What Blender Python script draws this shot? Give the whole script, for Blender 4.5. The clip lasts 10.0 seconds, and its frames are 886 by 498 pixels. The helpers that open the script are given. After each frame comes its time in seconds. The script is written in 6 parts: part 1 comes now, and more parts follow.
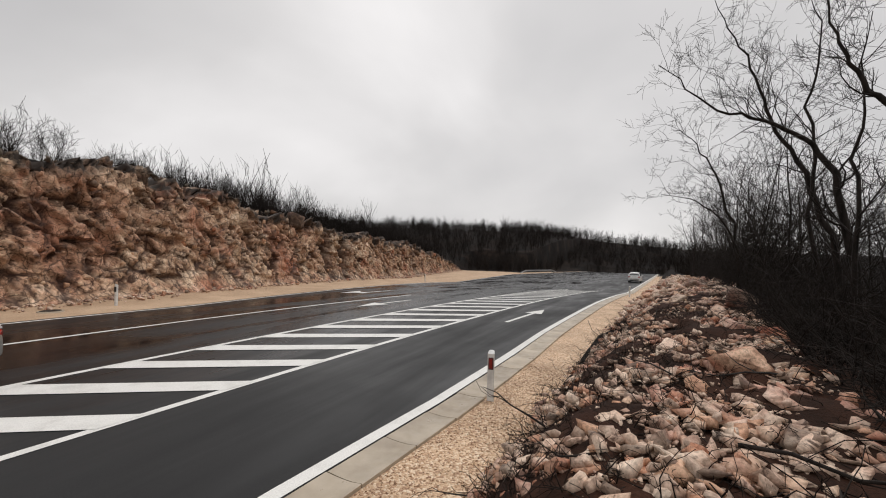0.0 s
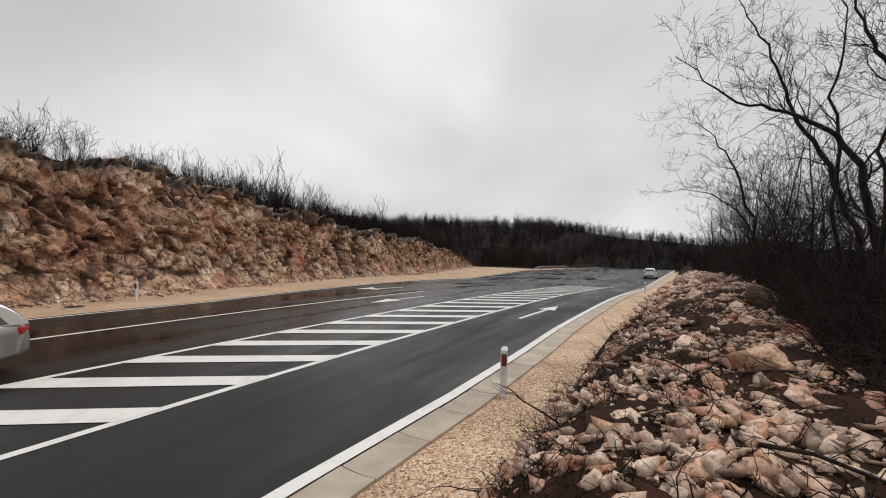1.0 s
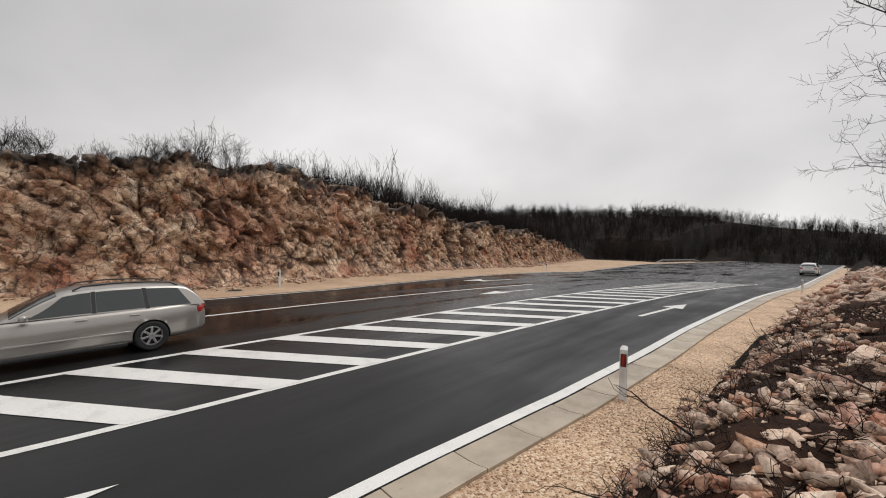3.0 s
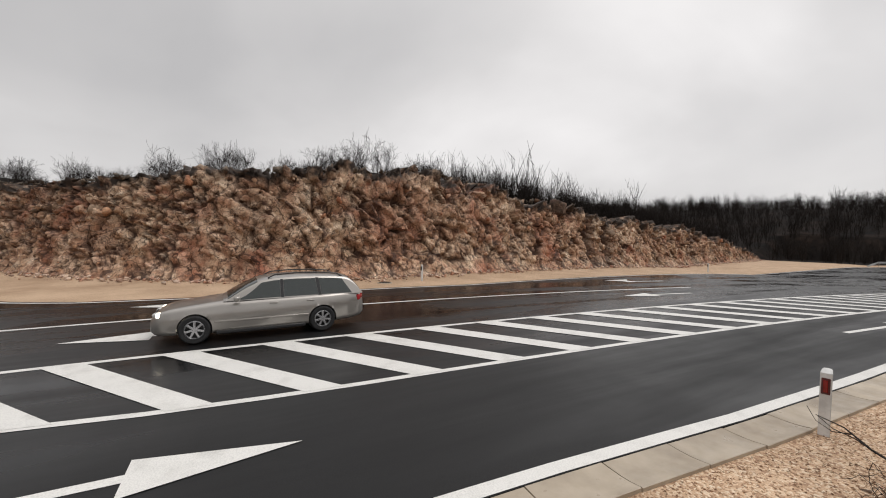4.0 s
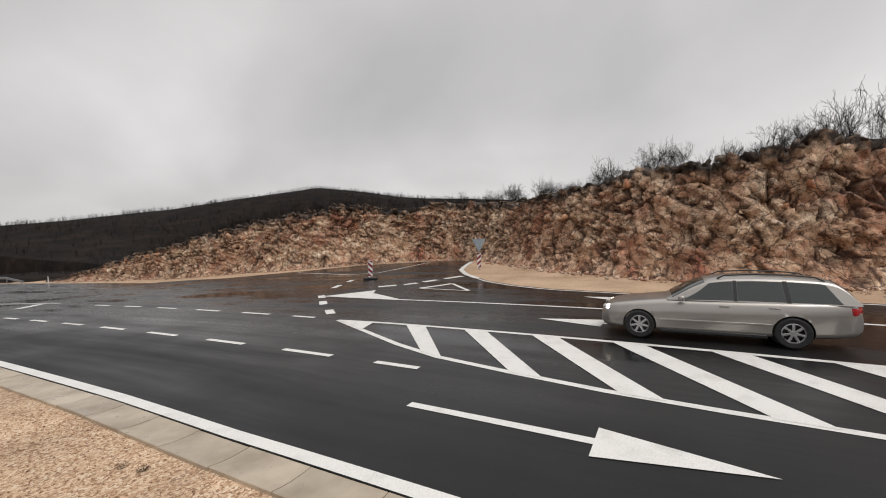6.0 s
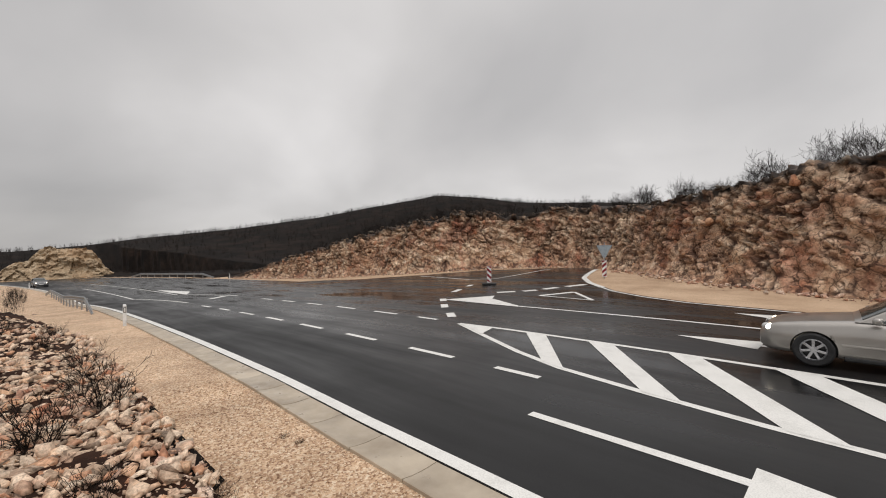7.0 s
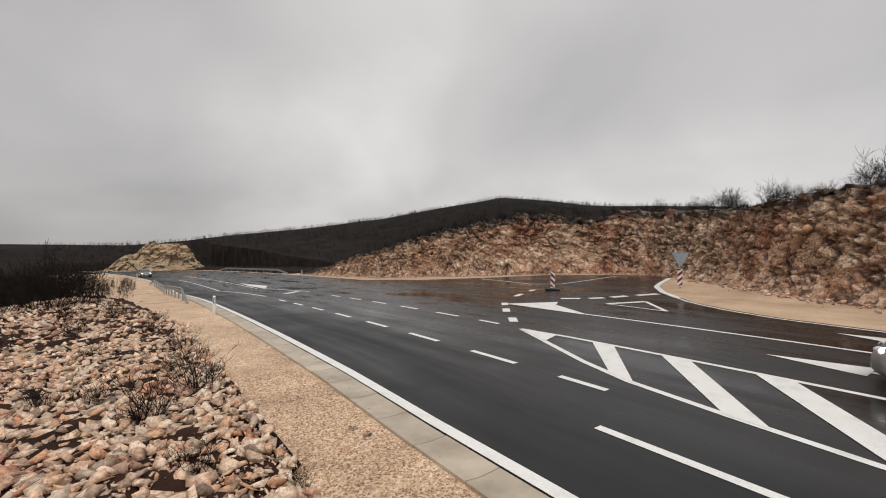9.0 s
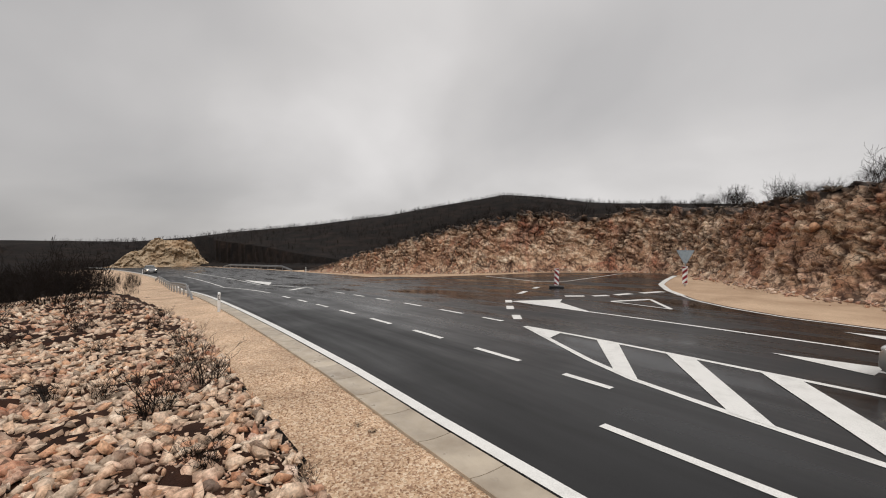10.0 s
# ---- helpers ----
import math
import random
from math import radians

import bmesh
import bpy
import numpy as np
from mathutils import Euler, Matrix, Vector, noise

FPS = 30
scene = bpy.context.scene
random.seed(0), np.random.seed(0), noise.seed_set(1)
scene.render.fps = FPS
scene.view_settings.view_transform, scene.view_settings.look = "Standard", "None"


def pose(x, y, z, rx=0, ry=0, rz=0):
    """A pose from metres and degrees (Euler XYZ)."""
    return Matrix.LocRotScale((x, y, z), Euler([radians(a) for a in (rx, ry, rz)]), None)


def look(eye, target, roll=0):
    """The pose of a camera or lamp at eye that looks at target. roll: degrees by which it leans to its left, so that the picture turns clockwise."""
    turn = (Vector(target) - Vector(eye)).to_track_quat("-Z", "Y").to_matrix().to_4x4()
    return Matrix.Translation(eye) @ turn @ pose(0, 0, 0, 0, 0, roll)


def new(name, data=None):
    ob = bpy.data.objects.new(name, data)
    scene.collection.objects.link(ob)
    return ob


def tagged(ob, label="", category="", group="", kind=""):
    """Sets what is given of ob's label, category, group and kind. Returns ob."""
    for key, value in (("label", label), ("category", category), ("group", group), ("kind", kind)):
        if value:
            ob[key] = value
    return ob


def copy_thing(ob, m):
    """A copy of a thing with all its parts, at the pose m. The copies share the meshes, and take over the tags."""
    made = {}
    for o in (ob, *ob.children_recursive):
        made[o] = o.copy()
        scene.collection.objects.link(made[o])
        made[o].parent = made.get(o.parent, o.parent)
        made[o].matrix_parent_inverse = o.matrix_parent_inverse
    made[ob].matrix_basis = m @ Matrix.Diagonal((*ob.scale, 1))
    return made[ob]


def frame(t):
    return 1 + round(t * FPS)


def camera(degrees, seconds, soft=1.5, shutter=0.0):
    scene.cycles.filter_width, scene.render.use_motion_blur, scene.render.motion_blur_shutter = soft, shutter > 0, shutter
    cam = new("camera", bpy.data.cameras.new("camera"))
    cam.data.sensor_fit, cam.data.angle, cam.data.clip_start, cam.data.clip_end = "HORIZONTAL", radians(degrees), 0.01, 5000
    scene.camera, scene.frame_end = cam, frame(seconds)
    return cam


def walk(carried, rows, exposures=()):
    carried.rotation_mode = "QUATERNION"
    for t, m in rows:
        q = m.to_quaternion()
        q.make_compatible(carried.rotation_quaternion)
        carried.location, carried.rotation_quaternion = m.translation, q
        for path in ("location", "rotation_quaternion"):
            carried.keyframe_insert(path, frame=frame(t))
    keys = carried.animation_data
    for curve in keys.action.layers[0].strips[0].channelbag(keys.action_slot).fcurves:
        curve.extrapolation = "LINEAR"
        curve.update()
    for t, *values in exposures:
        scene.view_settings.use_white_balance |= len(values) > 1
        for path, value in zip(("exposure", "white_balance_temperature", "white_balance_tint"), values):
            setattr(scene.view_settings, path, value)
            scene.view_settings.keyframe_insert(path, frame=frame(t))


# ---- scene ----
cam = camera(94.68, 10.0, 1.05)
PATH = [
    (0.0, (0.017, 0.048, 2.432), (-2.192, 4.534, 2.484), 0.85),
    (0.5, (0.020, 0.087, 2.425), (-2.240, 4.547, 2.455), 0.71),
    (1.0, (0.013, 0.056, 2.430), (-2.332, 4.473, 2.436), 0.65),
    (1.5, (0.015, 0.049, 2.436), (-2.480, 4.382, 2.423), 0.58),
    (2.0, (-0.004, 0.045, 2.434), (-2.706, 4.252, 2.401), 0.55),
    (3.5, (-0.072, 0.070, 2.423), (-3.954, 3.218, 2.291), 0.39),
    (4.0, (-0.128, -0.012, 2.417), (-4.521, 2.371, 2.267), 0.40),
    (4.5, (-0.224, -0.068, 2.362), (-5.055, 1.212, 2.211), -0.02),
    (5.0, (-0.235, -0.163, 2.347), (-5.233, -0.163, 2.201), -0.44),
    (5.5, (-0.219, -0.252, 2.360), (-5.061, -1.492, 2.215), -0.75),
    (6.0, (-0.211, -0.282, 2.353), (-4.662, -2.556, 2.238), -1.13),
    (7.5, (-0.073, -0.304, 2.394), (-3.436, -4.005, 2.397), -0.27),
    (8.0, (-0.043, -0.294, 2.415), (-3.251, -4.128, 2.425), 0.13),
    (8.5, (-0.029, -0.285, 2.425), (-3.151, -4.191, 2.435), 0.39),
    (9.0, (-0.025, -0.308, 2.411), (-3.103, -4.248, 2.414), 0.56),
    (9.5, (-0.023, -0.312, 2.416), (-3.078, -4.270, 2.401), 0.62),
    (10.0, (-0.015, -0.329, 2.416), (-3.060, -4.294, 2.382), 0.69),
]
walk(cam, [(t, look(eye, target, roll)) for t, eye, target, roll in PATH], [(0.0, 0.05, 6500, 12), (5.0, 0.10, 6500, 12), (8.0, 0.12, 6560, 12), (10.0, 0.10, 6560, 12)])

# ---------------------------------------------------------------- light
SUN_AZ, SUN_EL = -35.0, 58.0
world = bpy.data.worlds.new("overcast_sky")
scene.world = world
world.use_nodes = True


def build_world():
    nt = world.node_tree
    nt.nodes.clear()
    N, Lk = nt.nodes.new, nt.links.new
    sky = N("ShaderNodeTexSky")
    sky.sky_type, sky.sun_disc = "NISHITA", False
    sky.sun_elevation, sky.sun_rotation = radians(SUN_EL), radians(-SUN_AZ)
    co = N("ShaderNodeTexCoord")
    sep = N("ShaderNodeSeparateXYZ")
    Lk(co.outputs["Generated"], sep.inputs[0])
    # cloud deck: direction projected on a flat layer overhead
    up = N("ShaderNodeMath"); up.operation = "MAXIMUM"; up.inputs[1].default_value = 0.0
    Lk(sep.outputs["Z"], up.inputs[0])
    add = N("ShaderNodeMath"); add.operation = "ADD"; add.inputs[1].default_value = 0.5
    Lk(up.outputs[0], add.inputs[0])
    comb = N("ShaderNodeCombineXYZ")
    for axis in ("X", "Y"):
        dv = N("ShaderNodeMath"); dv.operation = "DIVIDE"
        Lk(sep.outputs[axis], dv.inputs[0]); Lk(add.outputs[0], dv.inputs[1]); Lk(dv.outputs[0], comb.inputs[axis])
    n1 = N("ShaderNodeTexNoise")
    n1.inputs["Scale"].default_value, n1.inputs["Detail"].default_value = 1.3, 5.0
    n1.inputs["Roughness"].default_value, n1.inputs["Distortion"].default_value = 0.42, 0.25
    mp = N("ShaderNodeMapping"); mp.inputs["Location"].default_value = (3.1, 1.7, 0.4)
    Lk(comb.outputs[0], mp.inputs[0]); Lk(mp.outputs[0], n1.inputs["Vector"])
    ramp = N("ShaderNodeValToRGB")
    el = ramp.color_ramp.elements
    el[0].position, el[0].color = 0.30, (0.53, 0.527, 0.523, 1)
    el[1].position, el[1].color = 0.68, (0.87, 0.86, 0.845, 1)
    mid = el.new(0.5); mid.color = (0.67, 0.662, 0.65, 1)
    Lk(n1.outputs["Fac"], ramp.inputs[0])
    # the deck is thinner, so brighter, towards the road's far end and darker the other way
    dot = N("ShaderNodeVectorMath"); dot.operation = "DOT_PRODUCT"
    dot.inputs[1].default_value = (-0.10, 0.97, 0.20)
    Lk(co.outputs["Generated"], dot.inputs[0])
    mr = N("ShaderNodeMapRange")
    mr.inputs["From Min"].default_value, mr.inputs["From Max"].default_value = -1.0, 1.0
    mr.inputs["To Min"].default_value, mr.inputs["To Max"].default_value = 0.80, 1.08
    Lk(dot.outputs["Value"], mr.inputs["Value"])
    # overcast law: the zenith is brighter than the band above the horizon
    zen = N("ShaderNodeMapRange"); zen.interpolation_type = "SMOOTHSTEP"
    zen.inputs["From Min"].default_value, zen.inputs["From Max"].default_value = 0.42, 1.0
    zen.inputs["To Min"].default_value, zen.inputs["To Max"].default_value = 1.0, 1.6
    Lk(sep.outputs["Z"], zen.inputs["Value"])
    zm = N("ShaderNodeMath"); zm.operation = "MULTIPLY"
    Lk(mr.outputs[0], zm.inputs[0]); Lk(zen.outputs[0], zm.inputs[1])
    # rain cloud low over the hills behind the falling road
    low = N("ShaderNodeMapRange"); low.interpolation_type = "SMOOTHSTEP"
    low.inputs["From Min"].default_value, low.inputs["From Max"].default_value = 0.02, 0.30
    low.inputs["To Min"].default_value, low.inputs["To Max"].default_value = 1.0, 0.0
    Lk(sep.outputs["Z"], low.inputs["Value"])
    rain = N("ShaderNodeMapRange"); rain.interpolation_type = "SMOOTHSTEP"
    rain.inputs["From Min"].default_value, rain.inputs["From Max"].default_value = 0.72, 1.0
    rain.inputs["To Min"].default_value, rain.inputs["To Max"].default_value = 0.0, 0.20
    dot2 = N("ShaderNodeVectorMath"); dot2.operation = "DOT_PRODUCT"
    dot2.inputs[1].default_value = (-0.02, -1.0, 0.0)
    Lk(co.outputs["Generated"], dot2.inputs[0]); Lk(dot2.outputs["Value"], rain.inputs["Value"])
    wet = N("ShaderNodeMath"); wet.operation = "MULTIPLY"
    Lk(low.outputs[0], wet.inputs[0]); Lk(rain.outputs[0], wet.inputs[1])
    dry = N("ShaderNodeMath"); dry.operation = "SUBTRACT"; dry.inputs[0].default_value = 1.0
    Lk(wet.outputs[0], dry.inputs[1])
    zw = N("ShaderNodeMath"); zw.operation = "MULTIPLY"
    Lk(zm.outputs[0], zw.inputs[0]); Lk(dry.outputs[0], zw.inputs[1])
    mul = N("ShaderNodeVectorMath"); mul.operation = "SCALE"
    Lk(ramp.outputs[0], mul.inputs[0]); Lk(zw.outputs[0], mul.inputs["Scale"])
    b1 = N("ShaderNodeBackground"); b1.inputs["Strength"].default_value = 0.06
    Lk(sky.outputs[0], b1.inputs["Color"])
    b2 = N("ShaderNodeBackground"); b2.inputs["Strength"].default_value = 1.0
    Lk(mul.outputs[0], b2.inputs["Color"])
    mix = N("ShaderNodeMixShader"); mix.inputs[0].default_value = 0.95
    Lk(b1.outputs[0], mix.inputs[1]); Lk(b2.outputs[0], mix.inputs[2])
    out = N("ShaderNodeOutputWorld")
    Lk(mix.outputs[0], out.inputs["Surface"])


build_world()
sun = new("sun", bpy.data.lights.new("sun", "SUN"))
sun.data.energy, sun.data.angle, sun.data.color = 0.9, radians(28), (1.0, 0.97, 0.93)
sun.matrix_world = pose(0, 0, 40, 90 - SUN_EL, 0, 180 + SUN_AZ)


# ---------------------------------------------------------------- materials
def material(name):
    m = bpy.data.materials.new(name)
    m.use_nodes = True
    nt = m.node_tree
    return m, nt, nt.nodes["Principled BSDF"]


def noise_node(nt, scale, detail=4.0, rough=0.55, dist=0.0, vec=None):
    n = nt.nodes.new("ShaderNodeTexNoise")
    n.inputs["Scale"].default_value, n.inputs["Detail"].default_value = scale, detail
    n.inputs["Roughness"].default_value, n.inputs["Distortion"].default_value = rough, dist
    if vec is None:
        vec = coords(nt)
    nt.links.new(vec, n.inputs["Vector"])
    return n.outputs["Fac"]


def coords(nt):
    for n in nt.nodes:
        if n.type == "NEW_GEOMETRY":
            return n.outputs["Position"]
    return nt.nodes.new("ShaderNodeNewGeometry").outputs["Position"]


def ramp_node(nt, fac, stops):
    r = nt.nodes.new("ShaderNodeValToRGB")
    el = r.color_ramp.elements
    el[0].position, el[0].color = stops[0][0], (*stops[0][1], 1)
    el[1].position, el[1].color = stops[-1][0], (*stops[-1][1], 1)
    for p, c in stops[1:-1]:
        el.new(p).color = (*c, 1)
    nt.links.new(fac, r.inputs[0])
    return r.outputs[0]


def mix_node(nt, fac, a, b, blend="MIX"):
    m = nt.nodes.new("ShaderNodeMix")
    m.data_type, m.blend_type = "RGBA", blend
    if isinstance(fac, float):
        m.inputs[0].default_value = fac
    else:
        nt.links.new(fac, m.inputs[0])
    for sock, v in ((m.inputs[6], a), (m.inputs[7], b)):
        if isinstance(v, tuple):
            sock.default_value = (*v, 1)
        else:
            nt.links.new(v, sock)
    return m.outputs[2]


def value_range(nt, fac, a, b, lo=0.3, hi=0.7):
    r = nt.nodes.new("ShaderNodeMapRange")
    r.inputs["From Min"].default_value, r.inputs["From Max"].default_value = lo, hi
    r.inputs["To Min"].default_value, r.inputs["To Max"].default_value = a, b
    nt.links.new(fac, r.inputs["Value"])
    return r.outputs[0]


def bump(nt, bsdf, height, strength, distance):
    b = nt.nodes.new("ShaderNodeBump")
    b.inputs["Strength"].default_value, b.inputs["Distance"].default_value = strength, distance
    nt.links.new(height, b.inputs["Height"])
    nt.links.new(b.outputs[0], bsdf.inputs["Normal"])
    return b


def random_out(nt):
    return nt.nodes.new("ShaderNodeObjectInfo").outputs["Random"]


def island_out(nt):
    return nt.nodes.new("ShaderNodeNewGeometry").outputs["Random Per Island"]


def plain(name, color, rough=0.5, metal=0.0, spot=0.15, scale=6.0, coat=0.0):
    """A painted or moulded surface with slight soiling at two scales."""
    m, nt, b = material(name)
    dark = tuple(c * (1 - spot * 2) for c in color)
    f = noise_node(nt, scale, 5.0)
    nt.links.new(ramp_node(nt, f, [(0.32, dark), (0.58, color)]), b.inputs["Base Color"])
    nt.links.new(value_range(nt, noise_node(nt, scale * 4), rough * 0.8, min(1.0, rough * 1.25)), b.inputs["Roughness"])
    b.inputs["Metallic"].default_value = metal
    b.inputs["Coat Weight"].default_value = coat
    return m


def make_asphalt():
    m, nt, b = material("wet_asphalt")
    co = coords(nt)
    mp = nt.nodes.new("ShaderNodeMapping")
    mp.inputs["Scale"].default_value = (1.0, 0.10, 1.0)
    nt.links.new(co, mp.inputs[0])
    streak = noise_node(nt, 0.9, 4.0, 0.6, 0.3, mp.outputs[0])
    patch = noise_node(nt, 0.22, 4.0, 0.55, 0.4)
    grain = noise_node(nt, 90.0, 2.0)
    c1 = ramp_node(nt, streak, [(0.30, (0.006, 0.006, 0.0065)), (0.70, (0.018, 0.018, 0.0185))])
    c2 = ramp_node(nt, grain, [(0.35, (0.55, 0.55, 0.55)), (0.7, (1.35, 1.35, 1.35))])
    nt.links.new(mix_node(nt, 1.0, c1, c2, "MULTIPLY"), b.inputs["Base Color"])
    r1 = value_range(nt, streak, 0.08, 0.37, 0.34, 0.66)
    r2 = value_range(nt, patch, -0.06, 0.12, 0.35, 0.65)
    ad = nt.nodes.new("ShaderNodeMath"); ad.operation = "ADD"; ad.use_clamp = True
    nt.links.new(r1, ad.inputs[0]); nt.links.new(r2, ad.inputs[1])
    sx = nt.nodes.new("ShaderNodeSeparateXYZ"); nt.links.new(co, sx.inputs[0])
    lane = nt.nodes.new("ShaderNodeMath"); lane.operation = "ADD"; lane.use_clamp = True
    nt.links.new(ad.outputs[0], lane.inputs[0]); nt.links.new(value_range(nt, sx.outputs["X"], 0.0, 0.24, -9.5, -5.0), lane.inputs[1])
    nt.links.new(lane.outputs[0], b.inputs["Roughness"])
    b.inputs["IOR"].default_value = 1.37
    bump(nt, b, grain, 0.08, 0.003)
    return m


def make_paint():
    m, nt, b = material("road_paint")
    f = noise_node(nt, 3.0, 6.0, 0.65)
    g = noise_node(nt, 60.0, 2.0)
    c = ramp_node(nt, f, [(0.25, (0.66, 0.65, 0.61)), (0.5, (0.82, 0.81, 0.77))])
    c2 = ramp_node(nt, g, [(0.3, (0.82, 0.82, 0.82)), (0.6, (1.0, 1.0, 1.0))])
    nt.links.new(mix_node(nt, 1.0, c, c2, "MULTIPLY"), b.inputs["Base Color"])
    nt.links.new(value_range(nt, f, 0.30, 0.5), b.inputs["Roughness"])
    bump(nt, b, g, 0.1, 0.003)
    return m


def make_rock(name, stops, stain, scale=0.55, island=False, rnd=False, rough=0.7, soil=False, cracks=0.0, patch_col=None, dirt_shade=0.0):
    """Limestone: pale beds, iron-red clayey stains, dark seams that also carry crevice shade."""
    m, nt, b = material(name)
    base = ramp_node(nt, noise_node(nt, scale * 2.2, 6.0, 0.62, 0.6), stops)
    st = value_range(nt, noise_node(nt, scale * 0.55, 5.0, 0.6, 0.8), 0.0, 0.8, 0.51, 0.68)
    col = mix_node(nt, st, base, stain)
    if patch_col:
        col = mix_node(nt, value_range(nt, noise_node(nt, scale * 0.3, 3.0, 0.5, 0.5), 0.0, 0.6, 0.48, 0.66), col, patch_col)
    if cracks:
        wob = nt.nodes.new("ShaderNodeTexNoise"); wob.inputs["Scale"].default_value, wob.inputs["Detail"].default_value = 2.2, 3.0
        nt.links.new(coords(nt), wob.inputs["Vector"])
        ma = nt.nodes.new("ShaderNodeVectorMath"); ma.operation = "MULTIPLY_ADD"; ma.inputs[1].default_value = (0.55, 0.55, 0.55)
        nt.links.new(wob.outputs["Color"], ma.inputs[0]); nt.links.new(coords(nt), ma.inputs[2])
        # thin dark lines drawn as cracks: soil colour and painted crevice shade
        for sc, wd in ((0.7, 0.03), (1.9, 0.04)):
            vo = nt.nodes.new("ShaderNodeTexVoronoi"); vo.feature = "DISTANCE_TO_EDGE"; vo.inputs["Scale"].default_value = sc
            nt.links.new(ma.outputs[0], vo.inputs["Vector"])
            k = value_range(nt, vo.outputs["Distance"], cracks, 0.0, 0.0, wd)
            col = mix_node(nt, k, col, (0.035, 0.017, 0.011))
        # each broken block has its own tone; flat beds
        bed = nt.nodes.new("ShaderNodeMapping"); bed.inputs["Scale"].default_value = (1.0, 1.0, 1.7)
        bed.inputs["Rotation"].default_value = (0.25, 0.1, 0.0)
        nt.links.new(ma.outputs[0], bed.inputs[0])
        for sc, lo, hi in ((1.1, 0.74, 1.22), (3.0, 0.82, 1.14)):
            vo = nt.nodes.new("ShaderNodeTexVoronoi"); vo.inputs["Scale"].default_value = sc
            nt.links.new(bed.outputs[0], vo.inputs["Vector"])
            sp = nt.nodes.new("ShaderNodeSeparateColor"); nt.links.new(vo.outputs["Color"], sp.inputs[0])
            tone = ramp_node(nt, sp.outputs[0], [(0.0, (lo, lo * 0.93, lo * 0.87)), (0.35, (0.98, 0.94, 0.89)), (1.0, (hi, hi * 1.01, hi * 1.02))])
            col = mix_node(nt, 1.0, col, tone, "MULTIPLY")
    if dirt_shade:
        # dark soil-brown speckle; on the cut it also stands in for crevice shade
        dn = noise_node(nt, 1.5 if scale < 1 else 7.0, 8.0, 0.62, 1.4)
        col = mix_node(nt, value_range(nt, dn, dirt_shade, 0.0, 0.36, 0.45), col, (0.060, 0.024, 0.014))
    fine = ramp_node(nt, noise_node(nt, scale * 22, 4.0, 0.6), [(0.3, (0.55, 0.52, 0.49)), (0.6, (1.1, 1.09, 1.08))])
    col = mix_node(nt, 1.0, col, fine, "MULTIPLY")
    if island or rnd:
        src = island_out(nt) if island else random_out(nt)
        tint = ramp_node(nt, src, [(0.0, (0.30, 0.28, 0.26)), (0.14, (0.62, 0.58, 0.54)), (0.34, (1.0, 0.97, 0.93)), (0.52, (0.95, 0.78, 0.64)), (0.60, (0.75, 0.48, 0.36)), (0.68, (0.74, 0.72, 0.69)), (0.8, (1.0, 0.98, 0.94)), (1.0, (1.15, 1.13, 1.09))])
        col = mix_node(nt, 1.0, col, tint, "MULTIPLY")
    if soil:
        # red clay in joints and clefts, darkened to stand in for their shade
        ac = nt.nodes.new("ShaderNodeAttribute"); ac.attribute_name = "clay_shade"
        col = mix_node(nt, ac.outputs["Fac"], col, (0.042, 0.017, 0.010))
        at = nt.nodes.new("ShaderNodeAttribute"); at.attribute_name = "humus"
        hf = nt.nodes.new("ShaderNodeMath"); hf.operation = "MULTIPLY"
        nt.links.new(at.outputs["Fac"], hf.inputs[0])
        nt.links.new(value_range(nt, noise_node(nt, 1.6, 4.0), 0.35, 1.3, 0.35, 0.6), hf.inputs[1])
        hf.use_clamp = True
        col = mix_node(nt, hf.outputs[0], col, (0.045, 0.033, 0.026))
    nt.links.new(col, b.inputs["Base Color"])
    nt.links.new(value_range(nt, noise_node(nt, scale * 5), rough - 0.2, rough + 0.15), b.inputs["Roughness"])
    b.inputs["Specular IOR Level"].default_value = 0.3
    bump(nt, b, noise_node(nt, scale * 14, 7.0, 0.65), 0.5, 0.05 if scale < 1 else 0.012)
    return m


def make_ground(name, stops, scale, grain_scale, rough=0.85, bump_d=0.02):
    m, nt, b = material(name)
    c = ramp_node(nt, noise_node(nt, scale, 6.0, 0.6, 0.3), stops)
    g = noise_node(nt, grain_scale, 3.0, 0.65)
    fine = ramp_node(nt, g, [(0.32, (0.55, 0.53, 0.50)), (0.62, (1.15, 1.14, 1.12))])
    nt.links.new(mix_node(nt, 1.0, c, fine, "MULTIPLY"), b.inputs["Base Color"])
    b.inputs["Roughness"].default_value = rough
    b.inputs["Specular IOR Level"].default_value = 0.12 if rough > 0.82 else 0.3
    bump(nt, b, g, 0.5, bump_d)
    return m


